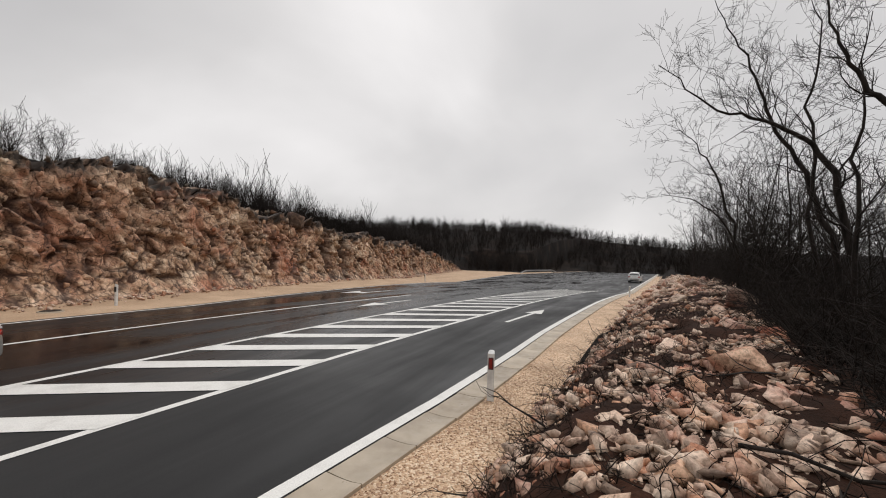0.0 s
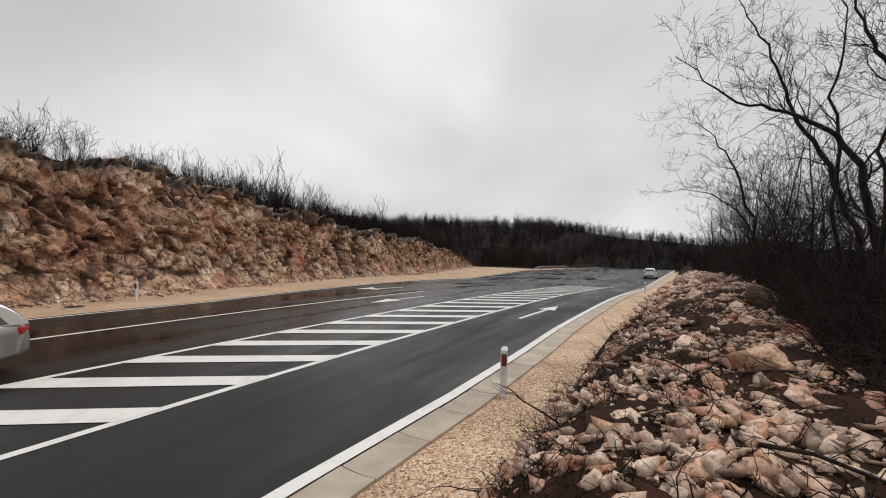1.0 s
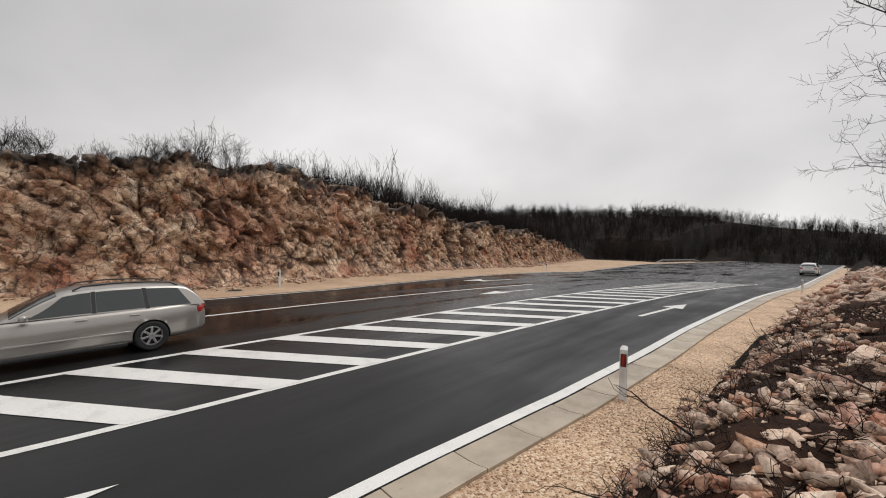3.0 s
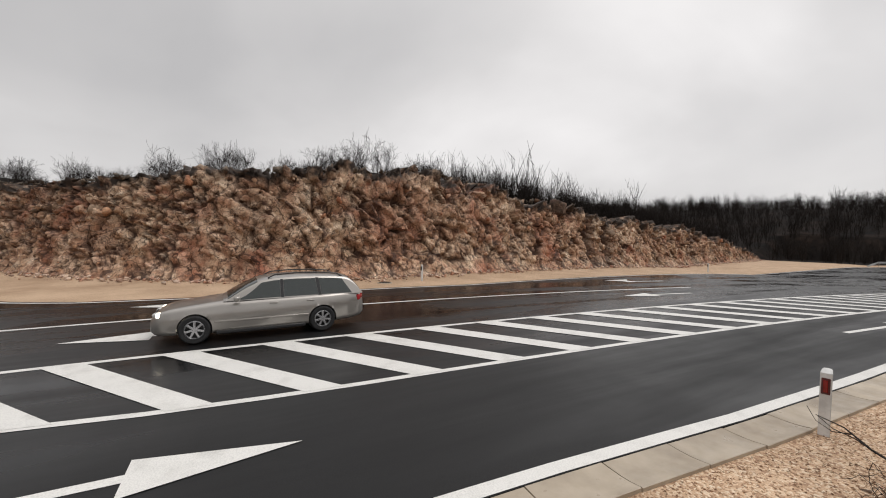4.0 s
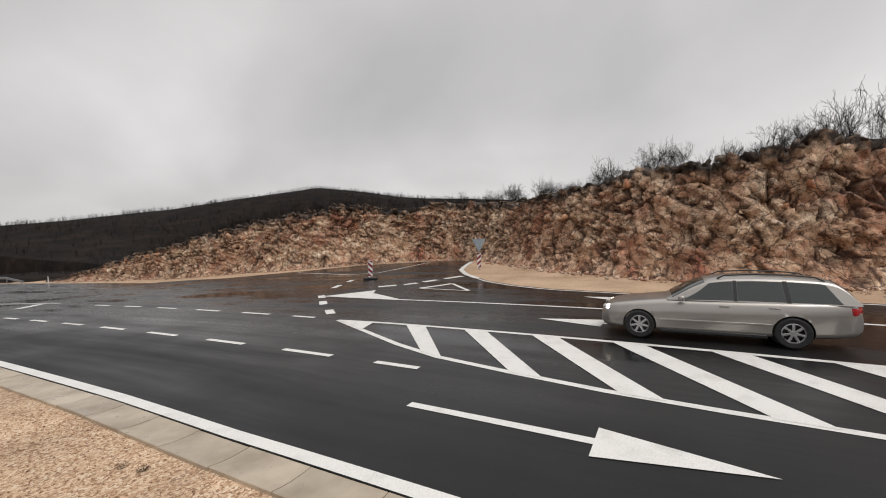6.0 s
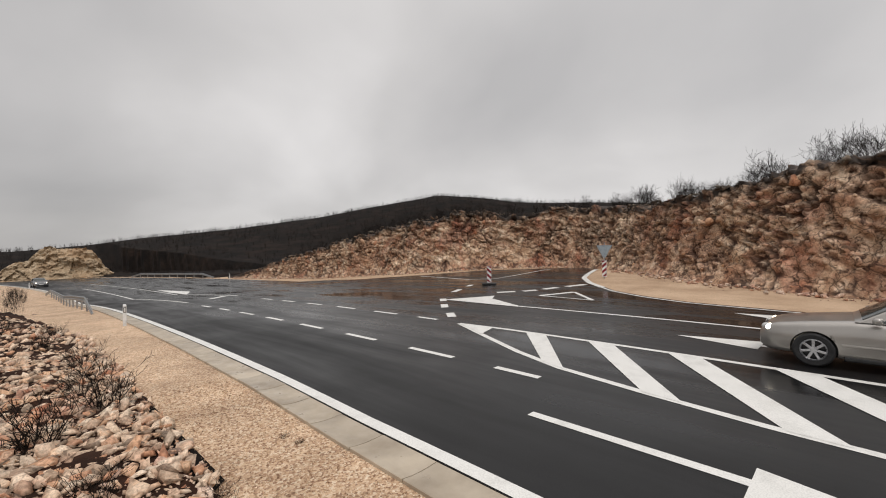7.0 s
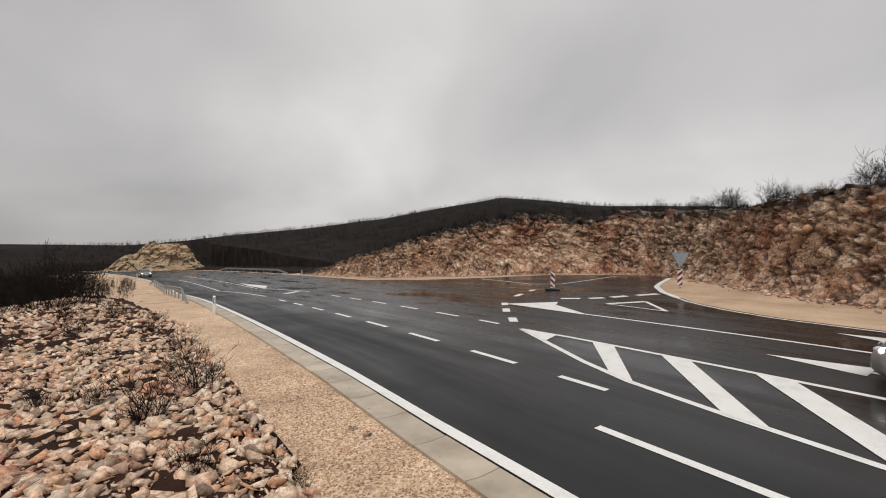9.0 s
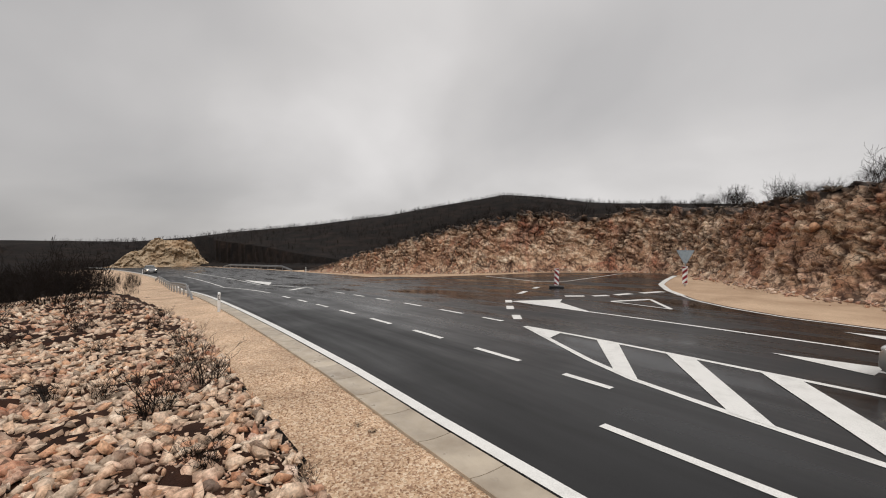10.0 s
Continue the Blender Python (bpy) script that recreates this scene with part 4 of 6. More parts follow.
def build_blocks():
    """Angular blocks standing proud of the face, larger towards the rim."""
    face, Nn, H = FACE[0]
    q = np.random.RandomState(77)
    kinds = [hull_stone(600 + k, 13 + k % 5, (1.15, 0.8, 0.85)) for k in range(30)]
    n, rows = face.shape[:2]
    V, F, base = [], [], 0
    for _ in range(2600):
        i, v = q.randint(n), q.uniform(0.04, 0.9)
        if H[i] < 0.8:
            continue
        p = face[i, min(rows - 1, int(v * rows))]
        big = vnoise(np.array([i * 0.1]), np.array([v * 5.0]), 2.2, 55)[0]
        s = (0.14 + 0.62 * q.uniform(0, 1) ** 2.2 * (0.3 + v) * (0.5 + big)) * min(1.0, H[i] / 3)
        k, f = kinds[q.randint(len(kinds))]
        e = Euler((q.normal(0, 0.5), q.normal(0, 0.5), q.uniform(0, 6.283))).to_matrix()
        w = (k * s * (1.0, 1.0, q.uniform(0.7, 1.3))) @ np.array(e).T + p - np.array([Nn[i, 0], Nn[i, 1], 0]) * s * 0.27
        V.append(w); F.append(f + base); base += len(w)
    me = mesh_np("face_blocks", np.concatenate(V), np.concatenate(F), BLOCKS)
    tagged(part("face_blocks", me), "angular limestone blocks standing out of the rock cut", "rocks", kind="stuff")


build_blocks()
P0 = pose(-24.6, 23.6, 4.75, 10, 5, 40) @ Matrix.Diagonal((1.6, 1.5, 1.6, 1))
p, f = hull_stone(77, 22, (1.0, 1.0, 0.9), 2)
tagged(part("boulder", mesh_np("boulder", p, f, GREYROCK), None, None, "", P0), "grey weathered boulder on the rim of the rock cut", "boulder")


# ---------------------------------------------------------------- bare trees
def tube(V, F, pts, radii, sides):
    """A tapering tube along points, appended to lists."""
    base = len(V)
    n = len(pts)
    for k in range(n):
        a = pts[min(k + 1, n - 1)] - pts[max(k - 1, 0)]
        a = a / (np.linalg.norm(a) + 1e-9)
        u = np.cross(a, (0.31, 0.77, 0.55)); u /= np.linalg.norm(u) + 1e-9
        w = np.cross(a, u)
        for s in range(sides):
            t = 6.2832 * s / sides
            V.append(pts[k] + radii[k] * (math.cos(t) * u + math.sin(t) * w))
    for k in range(n - 1):
        for s in range(sides):
            a, b = base + k * sides + s, base + k * sides + (s + 1) % sides
            F.append((a, b, b + sides, a + sides))


def grow(V, F, r, start, way, length, rad, depth, kids, up=0.12, wig=0.22, minr=0.0035):
    """A branch and its side shoots."""
    seg = 5 if depth > 1 else (4 if depth else 3)
    pts, d = [np.array(start, float)], np.array(way, float)
    for _ in range(seg):
        d = d + r.normal(0, wig, 3) + (0, 0, up)
        d /= np.linalg.norm(d)
        pts.append(pts[-1] + d * length / seg)
    radii = [max(minr, rad * (1 - 0.72 * k / seg)) for k in range(seg + 1)]
    tube(V, F, pts, radii, 6 if rad > 0.05 else (4 if rad > 0.018 else 3))
    if depth == 0:
        return
    for k in range(kids[depth - 1]):
        t = r.uniform(0.28, 1.0) * seg
        i = min(int(t), seg - 1)
        p = pts[i] + (pts[i + 1] - pts[i]) * (t - i)
        a = pts[i + 1] - pts[i]; a /= np.linalg.norm(a)
        o = r.normal(0, 1, 3); o -= a * (o @ a); o /= np.linalg.norm(o)
        spread = r.uniform(0.45, 0.95)
        grow(V, F, r, p, a * (1 - 0.45 * spread) + o * spread * 0.8, length * r.uniform(0.38, 0.62), max(minr, radii[i] * r.uniform(0.42, 0.6)), depth - 1, kids, up, wig * 1.1, minr)


def tree_thing(name, label, cat, group, stems, seed, kids, mat, at, minr=0.0035):
    """stems: (offset, way, length, radius). The thickest wood is the trunk part, the shoots the crown."""
    t = thing(name, label, cat, group, at)
    r = np.random.RandomState(seed)
    VT, FT, VC, FC = [], [], [], []
    for off, way, length, rad in stems:
        seg = 7
        pts, d = [np.array(off, float)], np.array(way, float)
        for _ in range(seg):
            d = d + r.normal(0, 0.11, 3) + (0, 0, 0.05)
            d /= np.linalg.norm(d)
            pts.append(pts[-1] + d * length / seg)
        radii = [max(minr, rad * (1 - 0.8 * k / seg)) for k in range(seg + 1)]
        tube(VT, FT, pts, radii, 7 if rad > 0.03 else 4)
        for k in range(kids[-1]):
            u = r.uniform(0.22, 1.0) * seg
            i = min(int(u), seg - 1)
            p = pts[i] + (pts[i + 1] - pts[i]) * (u - i)
            a = pts[i + 1] - pts[i]; a /= np.linalg.norm(a)
            o = r.normal(0, 1, 3); o -= a * (o @ a); o /= np.linalg.norm(o)
            grow(VC, FC, r, p, a * 0.6 + o * 0.65, length * r.uniform(0.25, 0.5) * (1.15 - 0.6 * u / seg), max(minr, radii[i] * 0.55), len(kids) - 1, kids[:-1], 0.10, 0.2, minr)
    part("trunk", mesh_np("trunk", VT, FT, mat, True), None, t)
    part("crown", mesh_np("crown", VC, FC, mat, True), None, t, "bare winter branches and twigs")
    return t


def ground_at(x, y):
    return float(land_z(np.array([float(x)]), np.array([float(y)]))[0])


def build_trees():
    r = random.Random(11)
    # leaning trees beside the bank
    def leaning(path, rad, seed, kids, label):
        t = thing("bare_tree", label, "tree", "bare trees by the bank")
        q = np.random.RandomState(seed)
        pts = [np.array(p, float) for p in path]
        fine = []
        for a, b in zip(pts[:-1], pts[1:]):
            fine += [a + (b - a) * k / 3 + q.normal(0, 0.025, 3) for k in range(3)]
        fine.append(pts[-1])
        n = len(fine)
        radii = [max(0.006, rad * (1 - 0.93 * (k / (n - 1)) ** 0.8)) for k in range(n)]
        V, F = [], []
        tube(V, F, fine, radii, 8)
        part("trunk", mesh_np("trunk", V, F, BARK, True), None, t)
        V, F = [], []
        for k in range(int(n * 1.15)):
            i = q.randint(n // 5, n - 1)
            a = fine[i + 1] - fine[i]; a /= np.linalg.norm(a)
            o = q.normal(0, 1, 3) + (0, 0, 0.9); o -= a * (o @ a); o /= np.linalg.norm(o)
            grow(V, F, q, fine[i], a * 0.65 + o * 0.6, q.uniform(0.5, 1.25), max(0.006, radii[i] * 0.36), 2, kids, 0.05, 0.24, 0.003)
        part("crown", mesh_np("crown", V, F, BARK, True), None, t, "bare winter branches and twigs")
    def rooted(x, y, *more):
        return [(x, y, ground_at(x, y) - 0.1), *more]
    leaning(rooted(3.95, 10.95, (3.79, 10.91, 1.75), (3.64, 10.86, 3.1), (3.44, 10.82, 4.11), (3.1, 10.82, 4.77), (2.63, 10.73, 5.12), (2.04, 10.66, 5.41), (1.42, 10.55, 5.58), (0.83, 10.42, 6.1), (0.27, 10.24, 6.69)), 0.10, 21, (5, 4), "bare grey tree with a long limb reaching over the rubble bank")
    leaning(rooted(4.1, 11.95, (3.91, 11.93, 1.8), (3.7, 11.89, 2.91), (3.32, 11.9, 4.06), (3.01, 11.88, 4.92), (2.62, 11.76, 5.58), (2.37, 11.61, 6.28), (2.07, 11.57, 7.1), (1.76, 11.52, 7.81), (1.47, 11.46, 8.52)), 0.09, 22, (5, 4), "tall bare tree leaning towards the road behind the bank")
    leaning(rooted(3.5, 11.55, (3.42, 11.56, 1.92), (3.26, 11.6, 3.4), (3.32, 11.58, 4.63), (3.23, 11.61, 5.77), (3.37, 11.46, 6.68), (3.38, 11.36, 7.48), (3.09, 11.34, 8.27)), 0.065, 23, (5, 4), "slim upright bare tree behind the bank")
    leaning(rooted(3.8, 8.45, (3.7, 8.48, 2.28), (3.55, 8.54, 3.78), (3.3, 8.53, 4.74), (3.04, 8.52, 5.22), (2.84, 8.49, 5.59), (2.62, 8.45, 6.16), (2.56, 8.47, 6.9)), 0.09, 24, (5, 4), "bare tree with a bent thick stem close to the bank")
    leaning(rooted(2.35, 13.4, (2.27, 13.36, 1.77), (2.18, 13.27, 3.28), (1.85, 13.22, 4.35), (1.51, 13.06, 5.11), (1.17, 13.0, 5.67), (0.69, 12.83, 5.91)), 0.06, 25, (5, 4), "slim bare tree at the edge of the thicket")
    leaning(rooted(2.6, 12.9, (2.36, 12.84, 2.09), (1.99, 12.8, 3.11), (1.59, 12.65, 3.62), (1.07, 12.5, 3.96), (0.41, 12.34, 4.08)), 0.05, 26, (5, 4), "low bare tree bending out of the thicket")
    leaning(rooted(3.45, 10.0, (3.42, 9.98, 2.02), (3.46, 9.86, 3.23), (3.42, 9.88, 4.25), (3.52, 9.74, 5.01), (3.38, 9.68, 5.91), (3.54, 9.62, 6.74)), 0.06, 27, (5, 4), "crooked upright bare tree in the thicket")
    kinds = []
    for k in range(6):
        stems = []
        for s in range(r.choice((3, 4, 5))):
            a = r.uniform(0, 6.28); lean = r.uniform(0.05, 0.32)
            stems.append(((0.18 * math.cos(a), 0.18 * math.sin(a), -0.1), (lean * math.cos(a), lean * math.sin(a), 1.0), r.uniform(3.5, 5.6), r.uniform(0.022, 0.05)))
        kinds.append(tree_thing("bare_tree", "dark bare many-stemmed tree behind the rubble bank", "tree", "bare trees by the bank", stems, 40 + k, (3, 4, 8), BARK, None, 0.0045))
    spots = [(2.9, 15.6), (3.2, 18.6), (3.3, 22.0), (3.6, 26.0), (3.4, 13.2), (2.8, 30.0), (4.2, 16.5), (5.6, 15.0), (3.9, 19.5), (5.2, 18.2), (6.6, 17.0), (4.6, 22.5), (6.2, 21.0), (7.8, 19.0), (6.8, 13.8), (8.2, 15.8), (5.6, 25.5), (7.6, 24.0), (9.2, 21.5), (4.0, 27.0), (6.8, 29.0),
             (7.2, 11.2), (8.8, 12.4), (6.4, 9.4), (8.0, 8.4), (9.8, 17.8), (5.0, 33.0), (8.6, 28.0), (10.5, 25.0), (4.3, 24.6), (7.2, 34.0), (9.6, 10.4)]
    for k, (x, y) in enumerate(spots):
        m = pose(x, y, ground_at(x, y), 0, 0, r.uniform(0, 360))
        sc = r.uniform(0.85, 1.2)
        if k < len(kinds):
            kinds[k].matrix_basis = m
        else:
            ob = copy_thing(kinds[k % len(kinds)], m)
            ob.scale = (sc, sc, sc)
    # undergrowth of thin rods between the trunks
    q = np.random.RandomState(3)
    V, F = [], []
    for _ in range(1300):
        y = 2.2 + 32 * q.uniform(0, 1) ** 1.35
        x = 1.55 + 0.065 * y + q.uniform(0, 1) ** 1.5 * 4.5
        z = ground_at(x, y)
        for _ in range(q.randint(2, 5)):
            grow(V, F, q, (x, y, z), (q.normal(0, 0.4), q.normal(0, 0.4), 1), q.uniform(0.4, 1.2) * (1 + 0.55 * min(1.0, y / 12)), 0.010, 1, (5,), 0.0, 0.36, 0.0035)
    tagged(part("undergrowth", mesh_np("undergrowth", V, F, TWIG)), "tangle of thin bare shoots and brambles between the trunks", "undergrowth", kind="stuff")


def bush_kind(seed, high, name, label, group, n=9, kids=(3, 4)):
    t = thing(name, label, "bush", group)
    r = np.random.RandomState(seed)
    V, F = [], []
    for _ in range(n):
        a, lean = r.uniform(0, 6.28), r.uniform(0.1, 0.6)
        grow(V, F, r, (0.15 * math.cos(a) * high, 0.15 * math.sin(a) * high, -0.08), (lean * math.cos(a), lean * math.sin(a), 1), high * r.uniform(0.45, 1.05), 0.010 * high ** 0.5, 2, kids, 0.16, 0.24, 0.0042 if high > 0.8 else 0.0025)
    part("crown", mesh_np("crown", V, F, TWIG), None, t)
    return t


def build_bushes():
    r = random.Random(31)
    kinds = [bush_kind(60 + k, 1.35, "bare_bush", "dark bare bush on the rim of the rock cut", "bushes on the rim", 10 + k % 3 * 3, (3, 5)) for k in range(6)]
    P, Nn, H, S = cut_line(0.5)
    k = 0
    for i in range(4, len(P) - 12):
        if H[i] < 2.2:
            continue
        for _ in range(r.choice((0, 1, 1)) + (1 if P[i, 1] > 13 else 0)):
            b = r.uniform(2.2, 5.5) if P[i, 1] < 13 else r.uniform(3.5, 15)
            x, y = P[i, 0] - Nn[i, 0] * b, P[i, 1] - Nn[i, 1] * b
            sc = r.uniform(0.45, 1.0) * (1.0 if r.random() < 0.8 else 1.4) * (1.0 if P[i, 1] < 13 else 1.15)
            z = max(float(road_z(P[i, 0], P[i, 1])) + float(H[i]) - 0.05, ground_at(x, y) - 0.05) + 0.08
            m = pose(x, y, z, 0, 0, r.uniform(0, 360))
            ob = kinds[k] if k < len(kinds) else copy_thing(kinds[r.randrange(len(kinds))], m)
            ob.matrix_basis = m
            ob.scale = (sc, sc, sc)
            k += 1
    # saplings on the rim
    for n, (x, y, hgt) in enumerate(((-22.5, 7.6, 2.1), (-22.5, 9.2, 1.6), (-22.6, 8.7, 1.3), (-22.9, 0.6, 1.9), (-23.6, -0.8, 1.4), (-24.0, 17.3, 1.5))):
        tree_thing("sapling", "thin bare sapling on the rim of the rock cut", "tree", "saplings on the rim", [((0, 0, 0), (0.05, 0, 1), hgt, 0.022)], 80 + n, (3, 9), TWIG, pose(x, y, ground_at(x, y) - 0.1), 0.006)
    # tall bushes at the end of the stone field
    for k in range(22):
        a, d = radians(r.uniform(181.8, 194)), r.uniform(26, 44)
        x, y = -math.sin(a) * d, math.cos(a) * d
        m = pose(x, y, ground_at(x, y) - 0.05, 0, 0, r.uniform(0, 360))
        ob = copy_thing(kinds[k % len(kinds)], m)
        sc = r.uniform(1.1, 2.0)
        ob.scale = (sc, sc, sc)
        tagged(ob, "tall dark bare bush beyond the stone field", group="bushes beyond the stone field")
    # dry tufts among the stones
    tuft = [bush_kind(90 + k, 0.5, "dry_tuft", "dry brown twiggy tuft among pale stones", "tufts among the stones", 16, (3, 4)) for k in range(3)]
    spots = [(-0.25, -7.2, 1.5), (0.34, -8.7, 0.9), (-1.1, -8.3, 1.4), (-1.05, -11.8, 1.2), (0.97, -9.2, 0.8), (1.1, -16, 1.3), (-0.63, -5.1, 0.8), (-1.4, -4.3, 0.5), (-0.9, -9.6, 1.0), (2.4, -14.5, 1.3), (-0.6, -15.0, 1.0), (0.6, -12.6, 0.8), (3.4, -18, 1.6), (0.2, -20, 1.4), (1.8, -22, 1.6), (-1.0, -18.5, 0.9), (4.5, -13, 1.2)]
    for k, (x, y, sc) in enumerate(spots):
        m = pose(x, y, ground_at(x, y) + 0.09, 0, 0, r.uniform(0, 360))
        ob = tuft[k] if k < 3 else copy_thing(tuft[k % 3], m)
        ob.matrix_basis = m
        ob.scale = (sc, sc, sc * 0.9)
    for k, (x, y) in enumerate(((-2.53, -5.48), (-2.6, -5.18))):
        ob = copy_thing(tuft[k], pose(x, y, float(road_z(x, y)) - 0.04, 0, 0, 40 * k))
        ob.scale = (0.25, 0.25, 0.15)
        tagged(ob, "small flat weed in the gravel strip")


def far_tree(seed, n=66):
    """A light bare tree for woods far off: three slim stems and fine flat shoots."""
    r = np.random.RandomState(seed)
    V, F = [], []
    for _ in range(3):
        a = r.uniform(0, 6.28)
        top = np.array([0.17 * math.cos(a), 0.17 * math.sin(a), r.uniform(0.6, 0.95)])
        pts = [np.array([0.05 * math.cos(a), 0.05 * math.sin(a), -0.05]), top * 0.5 + r.normal(0, 0.02, 3), top]
        tube(V, F, pts, [0.008, 0.005, 0.002], 3)
        for _ in range(n // 3):
            t = r.uniform(0.0, 1.0) ** 0.8
            p = pts[0] + (top - pts[0]) * t + r.normal(0, 0.05, 3) * (1, 1, 0)
            b = r.uniform(0, 6.28); L = r.uniform(0.12, 0.40) * (1.2 - 0.6 * t)
            k = r.uniform(0.2, 0.7)
            d = np.array([math.cos(b) * k, math.sin(b) * k, math.sqrt(1 - k * k)])
            w = np.cross(d, r.normal(0, 1, 3)); w /= np.linalg.norm(w)
            e, k = p + d * L, len(V)
            V += [p - w * 0.0036, p + w * 0.0036, e + w * 0.0014, e - w * 0.0014]
            F.append((k, k + 1, k + 2, k + 3))
    return np.array(V), np.array(F)


def build_woods():
    kinds = [far_tree(200 + k) for k in range(8)]
    def stand(name, label, xs, ys, hs, seed):
        r = np.random.RandomState(seed)
        V, F, base = [], [], 0
        z = land_z(xs, ys)
        for x, y, zz, h in zip(xs, ys, z, hs):
            p, f = kinds[r.randint(len(kinds))]
            a = r.uniform(0, 6.28); c, s = math.cos(a), math.sin(a)
            q = p * h * (1.0, 1.0, 1.0)
            V.append(np.c_[q[:, 0] * c - q[:, 1] * s + x, q[:, 0] * s + q[:, 1] * c + y, q[:, 2] + zz]); F.append(f + base); base += len(q)
        tagged(part(name, mesh_np(name, np.concatenate(V), np.concatenate(F), TWIG)), label, "woods", kind="stuff")
    r = np.random.RandomState(17)
    # hills all round
    n = 4800
    a = np.where(r.uniform(0, 1, n) < 0.62, r.uniform(-14, 62, n), r.uniform(98, 187, n))
    a = np.where(r.uniform(0, 1, n) < 0.05, r.uniform(-170, -14, n), a)
    d = 45 + 230 * r.uniform(0, 1, n) ** 0.7
    x, y = -np.sin(np.radians(a)) * d, np.cos(np.radians(a)) * d
    back, high = behind_cut(x, y)
    road = (x < edge_x(y) + 6) & (x > far_x(y) - 5) & (d < 165)
    ok = ~road & ~((x > -2) & (x < 14) & (y > -34) & (y < 40))
    ok &= ~((back > -26) & (back < 5) & (np.abs(y) < 95))
    x, y, d = x[ok], y[ok], d[ok]
    h = r.uniform(2.6, 6.6, len(x)) * np.where(y > 0, 1.15, 0.27) * (0.75 + 0.5 * vnoise(x, y, 14.0, 91))
    stand("woods", "dark bare winter woods covering the hills", x, y, h, 18)
    # thickets over the hillsides
    low = [far_tree(260 + k, 24) for k in range(5)]
    n = 8000
    a, d = np.where(r.uniform(0, 1, n) < 0.5, r.uniform(96, 186, n), r.uniform(-14, 58, n)), 60 + 205 * r.uniform(0, 1, n) ** 0.7
    x, y = -np.sin(np.radians(a)) * d, np.cos(np.radians(a)) * d
    back, high = behind_cut(x, y)
    ok = ~((x < edge_x(y) + 5) & (x > far_x(y) - 6) & (d < 165)) & ~((back > -26) & (back < 5))
    ok &= (vnoise(x, y, 16.0, 92) > 0.3) | (y > 0)
    V, F, base = [], [], 0
    for px, py, pz, h in zip(x[ok], y[ok], land_z(x[ok], y[ok]), r.uniform(1.0, 2.6, ok.sum()) * np.where(y[ok] > 0, 2.1, 1.0)):
        p, f = low[r.randint(5)]
        t = r.uniform(0, 6.28); c, s = math.cos(t), math.sin(t)
        q = p * (h * 1.5, h * 1.5, h)
        V.append(np.c_[q[:, 0] * c - q[:, 1] * s + px, q[:, 0] * s + q[:, 1] * c + py, q[:, 2] + pz]); F.append(f + base); base += len(q)
    tagged(part("thickets", mesh_np("thickets", np.concatenate(V), np.concatenate(F), TWIG)), "dark thickets on the hillsides", "woods", kind="stuff")
    # scrub behind the cut
    n = 2800
    P, Nn, H, S = cut_line(0.5)
    i = (10 + (len(P) - 20) * r.uniform(0, 1, n) ** 1.6).astype(int)
    b = 6 + 38 * r.uniform(0, 1, n) ** 1.3
    x, y = P[i, 0] - Nn[i, 0] * b, P[i, 1] - Nn[i, 1] * b
    hh = r.uniform(0.6, 1.4, n) + np.clip(y - 11, 0, 9) / 9 * r.uniform(1.9, 3.9, n) * np.clip((b - 4) / 6, 0.35, 1.2)
    back, high = behind_cut(x, y)
    ok = back > 4
    stand("scrub", "bare scrub on the plateau above the rock cut", x[ok], y[ok], hh[ok], 19)
    # low scrub beside the road in the dip
    n = 1000
    x, y = r.uniform(4, 45, n), r.uniform(-80, -15, n)
    ok = x > 3.5 + np.clip((-y - 17) * -0.1 + 4, -1.5, 6)
    stand("scrub", "bare scrub beyond the stone field", x[ok], y[ok], r.uniform(1.2, 2.9, ok.sum()), 20)
    x, y = r.uniform(-1.0, 6, 160), r.uniform(-75, -40, 160)
    stand("scrub", "low scrub beside the falling road", x, y, r.uniform(0.6, 1.6, 160), 23)


build_trees()
build_bushes()
build_woods()


# ---------------------------------------------------------------- a second rock cut far down the road
def build_far_cut():
    n, m = 200, 50
    s, v = np.linspace(0, 1, n), np.linspace(0, 1, m)
    S_, V_ = np.meshgrid(s, v, indexing="ij")
    cx, cy = 7 - 26 * S_, -150 + 6 * S_
    H = (9.0 * sstep(S_, -0.15, 0.55) + 1.6 * (vnoise(S_ * 26, S_ * 0, 3.0, 85) - 0.5)) * (1 - 0.85 * sstep(S_, 0.80, 1.0))
    z0 = road_z(cx, cy) - 1.0
    X = np.stack([cx - 0.3 * V_ * 3, cy - V_ * 5.0, z0 + H * V_], -1).reshape(-1, 3)
    d = 1.3 * facets(X, (4, 4, 3), 81, 1.6) + 0.9 * facets(X, (1.7, 1.7, 1.1), 82, 1.7) + 0.4 * facets(X, (0.8, 0.8, 0.6), 83, 1.7)
    X[:, 1] += d * np.clip(V_.ravel() * 3, 0, 1)
    X[:, 2] += 0.3 * d * V_.ravel()
    me = mesh_np("far_rock_cut", X, grid_faces(n, m, True), PALEROCK)
    tagged(part("far_rock_cut", me), "pale limestone rock cut where the road bends out of sight", "rock face", kind="structure")


PALEROCK = make_rock("pale_limestone", [(0.30, (0.26, 0.18, 0.11)), (0.5, (0.46, 0.35, 0.23)), (0.7, (0.58, 0.48, 0.35))], (0.40, 0.26, 0.15), 0.25)
build_far_cut()


